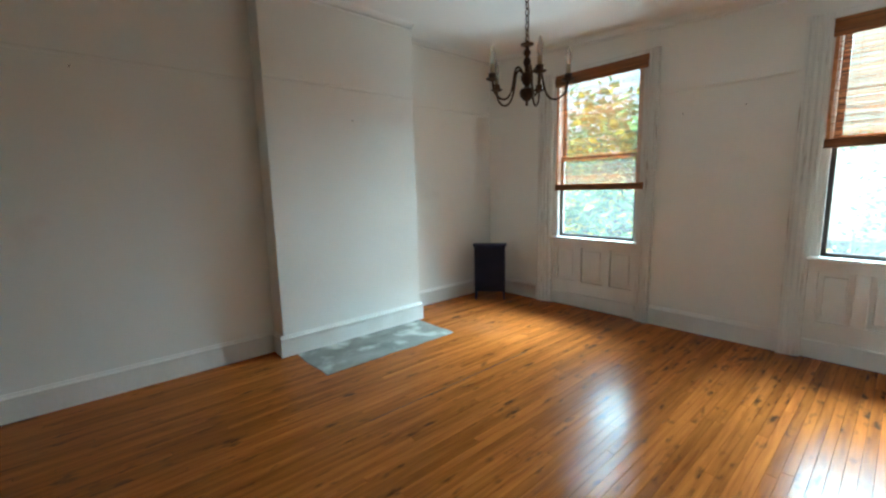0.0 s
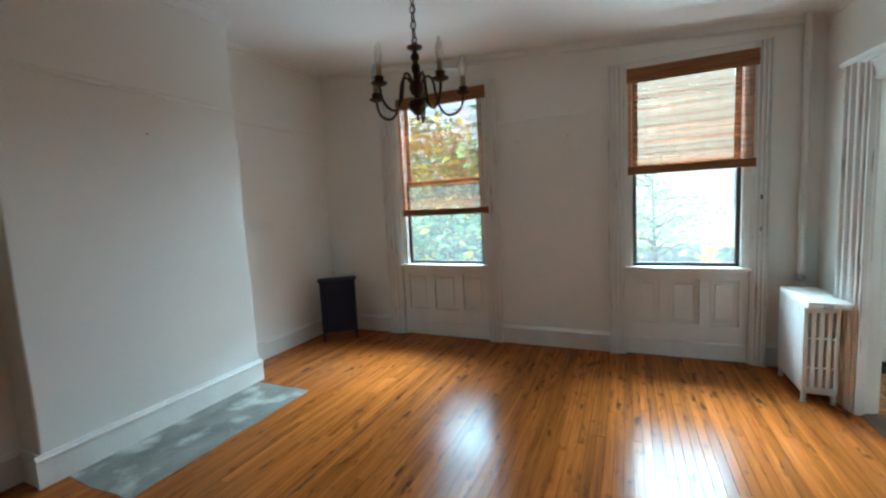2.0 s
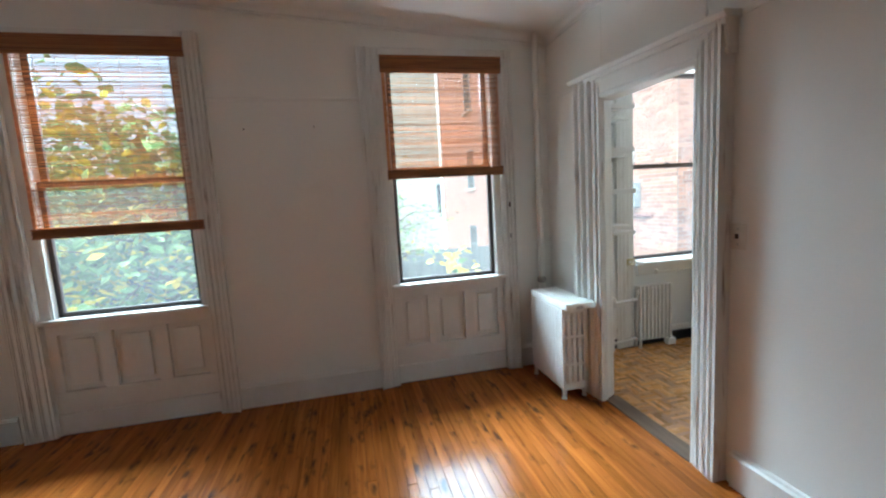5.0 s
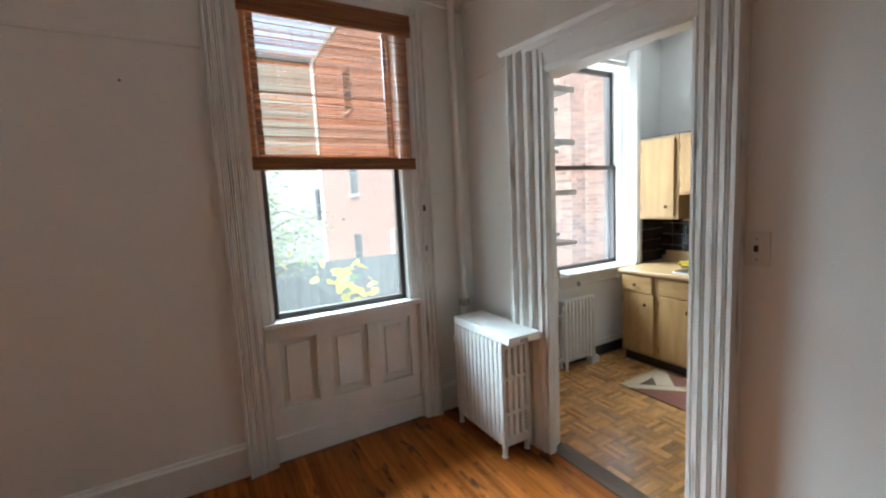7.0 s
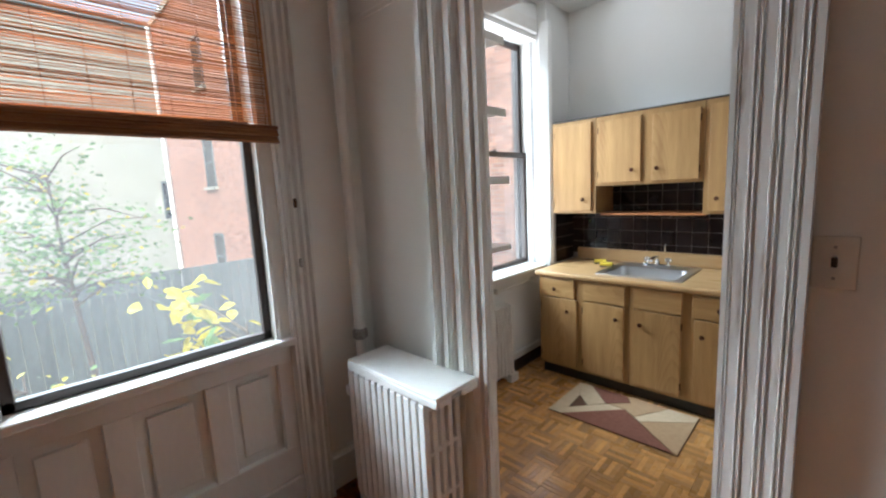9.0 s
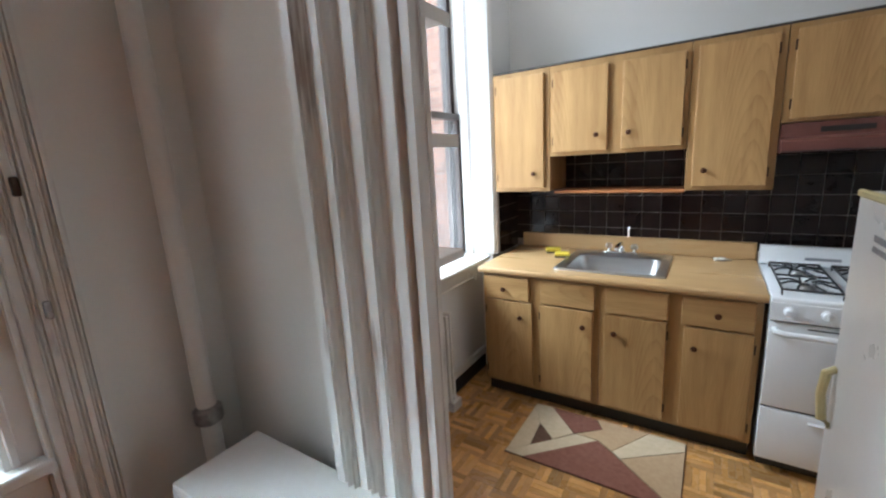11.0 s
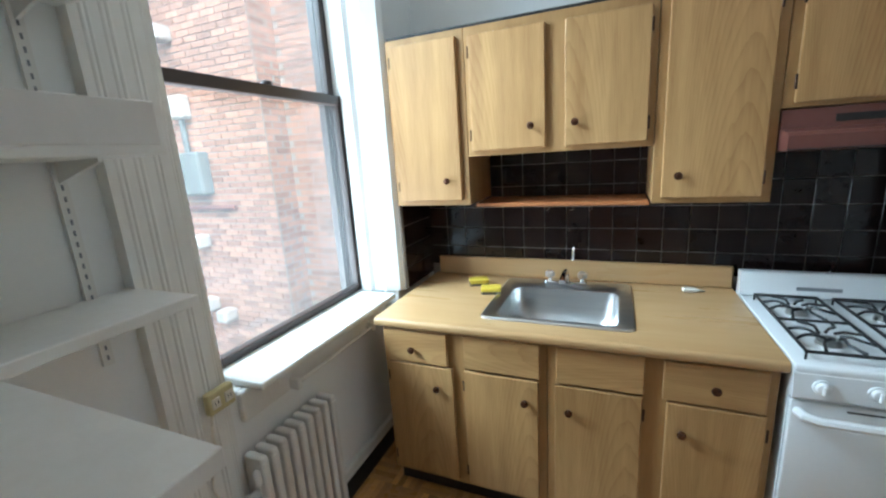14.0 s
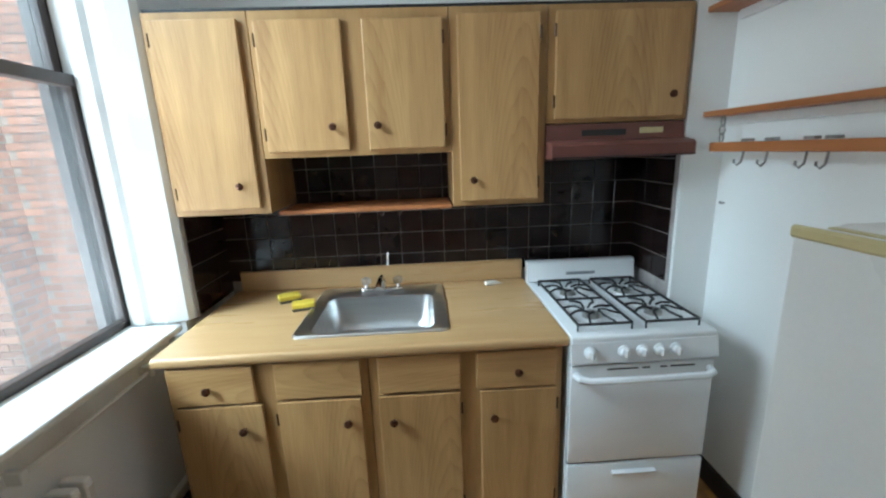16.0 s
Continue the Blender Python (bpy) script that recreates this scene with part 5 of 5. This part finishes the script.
# wooden shelves and hook rail on the side wall
for z, x1, y1, lab in ((2.10, 2.76, -1.30, "upper reddish pine wall shelf"), (1.70, 2.735, -1.30, "reddish pine wall shelf above the hook rail")):
    t = thing("wall_shelf", lab, "shelf", (2.64, -2.2, z))
    part("board", box(bmesh.new(), 2.631, x1, -3.028, y1, z - 0.011, z + 0.011, 0.003), SHELF_WOOD, t)
    part("cleat", box(bmesh.new(), 2.631, 2.65, -3.0, y1 - 0.03, z - 0.045, z - 0.0115, 0.002), KITCHEN_PAINT, t, "white painted batten")
t = thing("hook_rail", "reddish pine hanging rail with metal S-hooks", "hook rail", (2.72, -2.3, 1.57))
part("rail", box(bmesh.new(), 2.705, 2.723, -2.985, -1.35, 1.548, 1.585, 0.003), SHELF_WOOD, t)
for y in (-2.93, -1.6):
    c = bmesh.new()
    for k in range(3):
        ax = Vector((1, 0, 0)) if k % 2 else Vector((0, 1, 0))
        tube(c, [Vector((2.714, y, 1.602 + 0.032 * k)) + 0.012 * math.cos(i * math.pi / 4) * ax + Vector((0, 0, 0.02 * math.sin(i * math.pi / 4))) for i in range(9)], 0.003, 5, False)
    part("chain", c, ALUMINIUM, t)
for y in (-2.79, -2.68, -2.53, -2.46, -2.1, -1.9):
    h = bmesh.new()
    tube(h, [(2.724, y, 1.55), (2.726, y, 1.53), (2.735, y + 0.006, 1.512), (2.748, y + 0.004, 1.50), (2.758, y, 1.51), (2.757, y, 1.522)], 0.004, 6)
    part("hook", h, ALUMINIUM, t, "metal hook", smooth=True)
    part("clip", box(bmesh.new(), 2.70, 2.728, y - 0.018, y + 0.018, 1.586, 1.596, 0.002), ALUMINIUM, t, "metal clip")
t = thing("wall_hook", "small metal eye screwed into the wall", "hook", (2.64, -2.98, 1.33))
part("eye", tube(bmesh.new(), [(2.631, -2.98, 1.33), (2.65, -2.98, 1.33), (2.658, -2.972, 1.336), (2.65, -2.965, 1.33)], 0.004, 6), ALUMINIUM, t)


# kitchen mat with a geometric pattern, laid into one pile
def mat_rug():
    x0, x1, y0, y1 = 3.695, 4.535, -2.675, -2.165
    t = thing("kitchen_mat", "short-pile kitchen mat in maroon, tan and cream triangles", "mat", ((x0 + x1) / 2, (y0 + y1) / 2, 0.002))
    P = lambda u, v: (x1 - u * (x1 - x0), y1 - v * (y1 - y0))   # u from the window end, v towards the cabinets
    def poly(name, mat, pts):
        bm = bmesh.new()
        a = [bm.verts.new((*P(*p), 0.003)) for p in pts]
        b = [bm.verts.new((*P(*p), 0.0095)) for p in pts]
        bm.faces.new(a); bm.faces.new(b)
        for k in range(len(a)):
            bm.faces.new((a[k], a[(k + 1) % len(a)], b[(k + 1) % len(a)], b[k]))
        part(name, bm, mat, t)
    part("backing", boxes((x0 - 0.004, x1 + 0.004, y0 - 0.004, y1 + 0.004, 0.001, 0.004)), MAT_BROWN, t)
    poly("pile_field", MAT_RED, [(0.12, 0.0), (0.98, 0.0), (0.50, 0.62)])
    poly("pile_field", MAT_CREAM, [(0.0, 0.0), (0.12, 0.0), (0.50, 0.62), (0.36, 0.62)])
    poly("pile_field", MAT_CREAM, [(0.0, 0.0), (0.12, 0.21), (0.10, 0.62), (0.0, 1.0)])
    poly("pile_field", MAT_BROWN, [(0.13, 0.23), (0.235, 0.41), (0.11, 0.62)])
    poly("pile_field", MAT_CREAM, [(0.0, 1.0), (0.10, 0.63), (0.235, 0.42), (0.34, 0.62), (0.12, 1.0)])
    poly("pile_field", MAT_RED, [(0.125, 1.0), (0.345, 0.63), (0.50, 0.84), (0.44, 1.0)])
    poly("pile_field", MAT_TAN, [(0.45, 1.0), (0.505, 0.84), (0.36, 0.63), (0.50, 0.63), (0.60, 0.52), (0.78, 1.0)])
    poly("pile_field", MAT_CREAM, [(0.605, 0.515), (0.66, 0.44), (1.0, 0.86), (1.0, 1.0), (0.785, 1.0)])
    poly("pile_field", MAT_TAN, [(0.665, 0.43), (0.985, 0.0), (1.0, 0.0), (1.0, 0.85)])


mat_rug()

# ---- outside ----
random.seed(11)
nb = thing("neighbour_house", "red brick neighbouring house with a white downpipe", "house", (14, -4.6, -3.1))
part("wall", boxes((7.35, 24.6, -9.5, -4.62, -3.1, 9.0)), MORTAR, nb)
part("wall", boxes((1.0, 7.35, -9.5, -4.95, -3.1, 9.0)), MORTAR, nb)
part("parapet", boxes((7.3, 24.7, -9.5, -4.55, 9.0, 9.25)), STUCCO, nb)
for x, z in ((19.2, -1.2), (19.2, 2.15), (19.2, 5.5)):
    w = part("window", boxes((x - 0.5, x - 0.42, -4.64, -4.58, z, z + 1.7), (x + 0.42, x + 0.5, -4.64, -4.58, z, z + 1.7), (x - 0.5, x + 0.5, -4.64, -4.58, z + 1.62, z + 1.7), (x - 0.5, x + 0.5, -4.64, -4.58, z + 0.82, z + 0.88)), FENCE, nb)
    part("pane", boxes((x - 0.42, x + 0.42, -4.605, -4.595, z, z + 1.62)), DARK_TILE, w)
    part("sill", boxes((x - 0.6, x + 0.6, -4.66, -4.48, z - 0.1, z)), STUCCO, w)
part("downpipe", tube(bmesh.new(), [(24.5, -4.5, -3.1), (24.5, -4.5, 9)], 0.09, 8), TRIM, nb)
part("downpipe", tube(bmesh.new(), [(15.2, -4.53, -3.1), (15.2, -4.53, 0.8)], 0.06, 8), TRIM, nb)
part("meter_box", box(bmesh.new(), 8.22, 8.66, -4.61, -4.45, 1.32, 1.80, 0.02), FENCE, nb, "grey wall-mounted electric box")
part("junction_box", box(bmesh.new(), 8.36, 8.60, -4.61, -4.48, 2.17, 2.42, 0.02), GROUT, nb, "pale wall-mounted junction box")
part("ledge_pipe", tube(bmesh.new(), [(7.9, -4.57, 1.16), (8.9, -4.57, 1.16)], 0.03, 8), HOOD, nb)
part("conduit", tube(bmesh.new(), [(8.48, -4.55, 1.75), (8.48, -4.55, 2.2)], 0.03, 8), FENCE, nb)
for x, z in ((8.53, 2.98), (8.53, 0.68), (8.58, -0.12), (8.30, -0.24)):
    part("flood_lamp", box(bmesh.new(), x - 0.09, x + 0.09, -4.61, -4.42, z, z + 0.16, 0.03, 2), GROUT, nb)

cr = thing("cream_house", "cream stuccoed house across the gardens", "house", (28, 2, -3.1))
part("wall", boxes((28, 36, -9, 5.2, -3.1, 10.1)), STUCCO, cr)
part("roof", boxes((27.8, 36, -9.2, 5.4, 10.1, 10.4)), FENCE, cr)
for y, z in ((-5.25, 0.9),):
    w = part("window", boxes((27.93, 28.02, y - 0.35, y - 0.3, z, z + 1.9), (27.93, 28.02, y + 0.3, y + 0.35, z, z + 1.9), (27.93, 28.02, y - 0.35, y + 0.35, z + 1.82, z + 1.9), (27.94, 28.02, y - 0.3, y + 0.3, z + 0.9, z + 0.96)), FENCE, cr)
    part("pane", boxes((27.97, 27.985, y - 0.3, y + 0.3, z, z + 1.82)), DARK_TILE, w)
    part("sill", boxes((27.85, 28.0, y - 0.4, y + 0.4, z - 0.1, z)), STUCCO, w)

fe = thing("garden_fence", "weathered grey board fence between the gardens", "fence", (13.5, 2, -3.1))
me = mesh_of("board", box(bmesh.new(), -0.012, 0.012, -0.095, 0.095, 0, 3.3, 0.004), FENCE)
for k in range(70):
    piece("board", me, fe, pose(13.5, -4.3 + 0.2 * k, -3.1))
part("rail", boxes((13.52, 13.6, -4.4, 9.7, -0.4, -0.3), (13.52, 13.6, -4.4, 9.7, -2.4, -2.3)), FENCE, fe)


def leaf_cloud(bm, centres, count, size, rng, spread):
    """Many small bent leaves scattered about twig ends."""
    for _ in range(count):
        c = rng.choice(centres) + Vector((rng.gauss(0, spread), rng.gauss(0, spread), rng.gauss(0, spread * 0.8)))
        s = size * rng.uniform(0.5, 1.3)
        m = Matrix.Translation(c) @ Euler((rng.uniform(-0.9, 0.9), rng.uniform(-0.9, 0.9), rng.uniform(0, 6.3))).to_matrix().to_4x4()
        v = [bm.verts.new(m @ Vector(p)) for p in ((0, -s, 0), (s * 0.55, -0.2 * s, 0.12 * s), (s * 0.4, 0.5 * s, 0.1 * s), (0, s, -0.1 * s), (-s * 0.4, 0.5 * s, 0.1 * s), (-s * 0.55, -0.2 * s, 0.12 * s))]
        bm.faces.new((v[0], v[1], v[2], v[3])); bm.faces.new((v[0], v[3], v[4], v[5]))


def tree(name, label, cat, base, height, reach, limbs, leaves, size, mat, mat2, share, seed, low=0.35, trunk=0.1):
    rng = random.Random(seed)
    b = Vector(base)
    t = thing(name, label, cat, base)
    top = b + Vector((rng.uniform(-0.2, 0.2), rng.uniform(-0.2, 0.2), height * 0.8))
    part("trunk", tube(bmesh.new(), [b, b.lerp(top, 0.35) + Vector((0.06, -0.05, 0)), b.lerp(top, 0.7), top], [trunk, trunk * 0.75, trunk * 0.5, trunk * 0.15], 8), BARK, t, smooth=True)
    ends = []
    for k in range(limbs):
        f = rng.uniform(low, 0.98)
        s = b.lerp(top, f)
        a = rng.uniform(0, 6.283)
        r = reach * rng.uniform(0.45, 1.0)
        e = s + Vector((r * math.cos(a), r * math.sin(a), rng.uniform(-0.15, 0.55) * r))
        mid = s.lerp(e, 0.5) + Vector((0, 0, 0.12 * r))
        part("limb", tube(bmesh.new(), [s, mid, e], [trunk * 0.3, trunk * 0.18, trunk * 0.05], 5), BARK, t)
        ends += [mid, mid.lerp(e, 0.5), e, e]
    crown = bmesh.new()
    leaf_cloud(crown, ends, int(leaves * (1 - share)), size, rng, reach * 0.16)
    part("crown", crown, mat, t)["kind"] = "stuff"
    if share:
        crown = bmesh.new()
        leaf_cloud(crown, ends[::3], int(leaves * share), size, rng, reach * 0.16)
        part("crown", crown, mat2, t)["kind"] = "stuff"


tree("tree", "leafy garden tree turning yellow, close behind the house", "tree", (11.0, 4.6, -3.1), 7.6, 2.6, 85, 7500, 0.12, LEAF, LEAF_Y, 0.25, 5)
tree("tree", "tall green garden tree by the fence", "tree", (12.4, 8.4, -3.1), 7.6, 2.9, 50, 8000, 0.11, LEAF, LEAF_Y, 0.12, 6)
tree("tree", "slim garden tree with sparse pale foliage", "tree", (11.2, -0.2, -3.1), 6.6, 1.35, 40, 1700, 0.05, LEAF, LEAF_Y, 0.12, 8, low=0.62, trunk=0.06)
tree("shrub", "tall shrub with large yellow leaves outside the window", "shrub", (6.7, -0.85, -3.1), 4.6, 0.72, 26, 420, 0.09, LEAF_Y, LEAF, 0.2, 9, low=0.72, trunk=0.05)
tree("shrub", "bare-twigged shrub below the window", "shrub", (7.6, 0.5, -3.1), 4.3, 0.9, 26, 120, 0.045, LEAF_Y, LEAF, 0.4, 10, low=0.6, trunk=0.05)

# ---- pieces: wall tiles, parquet, floorboards, bricks ----
tiles = struct("wall_tiles", boxes((2.806, 4.96, -3.42, -3.409, 0.86, 1.62), (4.962, 5.0, -3.42, -3.045, 0.905, 1.36), (2.80, 2.806, -3.42, -3.05, 0.6, 1.70)), GROUT, "glossy dark brown square wall tiles with grey grout", "tile")
P = 0.1135
me = mesh_of("tile", box(bmesh.new(), -P / 2 + 0.0018, P / 2 - 0.0018, 0, 0.006, -P / 2 + 0.0018, P / 2 - 0.0018, 0.0015), DARK_TILE)
for i in range(19):
    for j in range(6):
        tilt = pose(0, 0, 0, random.uniform(-0.35, 0.35), 0, random.uniform(-0.35, 0.35))
        piece("tile", me, tiles, pose(2.806 + P * (i + 0.5), -3.409, 0.955 + P * (j + 0.5)) @ tilt)
for i in range(3):
    for j in range(6):
        if j < 4:
            piece("tile", me, tiles, pose(4.962, -3.352 + P * i, 0.905 + P * (j + 0.5), 0, 0, 90))
        piece("tile", me, tiles, pose(2.806, -3.352 + P * i, 0.955 + P * (j + 0.5), 0, 0, -90))

# parquet: large squares of nine blocks of five fingers
pk = bpy.data.objects["floor_kitchen"]
S, B = 0.4572, 0.1524
metas = []
for flip in (0, 1):
    bm = bmesh.new()
    for i in range(3):
        for j in range(3):
            for k in range(5):
                a, b = k * B / 5, (k + 1) * B / 5
                r = (a + 0.0005, b - 0.0005, 0.0006, B - 0.0006) if (i + j + flip) % 2 else (0.0006, B - 0.0006, a + 0.0005, b - 0.0005)
                box(bm, i * B + r[0], i * B + r[1], j * B + r[2], j * B + r[3], -0.006, random.uniform(-0.0004, 0.0004))
    metas.append(mesh_of("parquet_tile", bm, PARQUET))
for i in range(6):
    for j in range(5):
        x, y = 5.09 - S * (i + 1), -1.14 - S * (j + 1)
        piece("parquet_tile", metas[(i + j) % 2], pk, pose(x, y, 0))

# floorboards along the room
fl = bpy.data.objects["floor"]
Wd = 0.058
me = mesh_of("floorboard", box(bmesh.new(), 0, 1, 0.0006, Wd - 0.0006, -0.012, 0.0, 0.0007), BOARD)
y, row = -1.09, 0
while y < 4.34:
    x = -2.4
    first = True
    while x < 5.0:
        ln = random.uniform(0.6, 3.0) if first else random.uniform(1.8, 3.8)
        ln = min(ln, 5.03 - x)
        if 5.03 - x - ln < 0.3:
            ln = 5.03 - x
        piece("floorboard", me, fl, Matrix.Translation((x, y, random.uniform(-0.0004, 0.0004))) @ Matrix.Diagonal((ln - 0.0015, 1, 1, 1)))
        x += ln
        first = False
    y += Wd

part("floor_crack", boxes((1.55, 3.33, 2.325, 2.332, -0.004, 0.0012)), SUBFLOOR, fl, "dark open joint between two boards")

# bricks of the neighbouring wall: the nearest singly, the rest joined
wall = [o for o in nb.children if o.name.startswith("wall")][0]
me = mesh_of("brick", box(bmesh.new(), -0.1, 0.1, 0, 0.012, -0.0285, 0.0285, 0.003), BRICK)
half = mesh_of("brick", box(bmesh.new(), -0.0475, 0.0475, 0, 0.012, -0.0285, 0.0285, 0.003), BRICK)
rest = bmesh.new()
rows = []
for j in range(1, 168, 2):
    piece("brick", half, wall, pose(7.398, -4.62, -2.4 + 0.068 * j))
for j in range(168):
    z = -2.4 + 0.068 * j
    for i in range(82):
        x = 7.45 + 0.21 * i + (0.105 if j % 2 else 0)
        near = x < 9.35 and 0.9 < z < 3.0
        if near and len(rows) < 300:
            rows.append(1)
            piece("brick", me, wall, pose(x, -4.62, z) @ pose(0, random.uniform(-0.002, 0.002), 0, 0, 0, random.uniform(-0.4, 0.4)))
        elif x < 24.5:
            d = 0.012 + random.uniform(-0.003, 0.003)
            v = [rest.verts.new(p) for p in ((x - 0.1, -4.62 + d, z - 0.0285), (x + 0.1, -4.62 + d, z - 0.0285), (x + 0.1, -4.62 + d, z + 0.0285), (x - 0.1, -4.62 + d, z + 0.0285),
                                             (x - 0.1, -4.62, z - 0.0285), (x + 0.1, -4.62, z - 0.0285), (x + 0.1, -4.62, z + 0.0285), (x - 0.1, -4.62, z + 0.0285))]
            for f in ((0, 1, 2, 3), (0, 4, 5, 1), (1, 5, 6, 2), (2, 6, 7, 3), (3, 7, 4, 0)):
                rest.faces.new([v[k] for k in f])
for j in range(168):
    z = -2.4 + 0.068 * j
    for i in range(24):
        x = 2.34 + 0.21 * i + (0.105 if j % 2 else 0)
        d = 0.012 + random.uniform(-0.003, 0.003)
        v = [rest.verts.new(p) for p in ((x - 0.1, -4.95 + d, z - 0.0285), (x + 0.1, -4.95 + d, z - 0.0285), (x + 0.1, -4.95 + d, z + 0.0285), (x - 0.1, -4.95 + d, z + 0.0285))]
        rest.faces.new(v)
for j in range(168):
    z = -2.4 + 0.068 * j
    for y, w in (((-4.835, 0.1), (-4.67, 0.045)) if j % 2 else ((-4.90, 0.045), (-4.725, 0.1))):
        d = 0.012 + random.uniform(-0.003, 0.003)
        rest.faces.new([rest.verts.new(p) for p in ((7.35 - d, y - w, z - 0.0285), (7.35 - d, y - w, z + 0.0285), (7.35 - d, y + w, z + 0.0285), (7.35 - d, y + w, z - 0.0285))])
part("brickwork", rest, BRICK_FAR, nb, "red brick courses")["kind"] = "stuff"
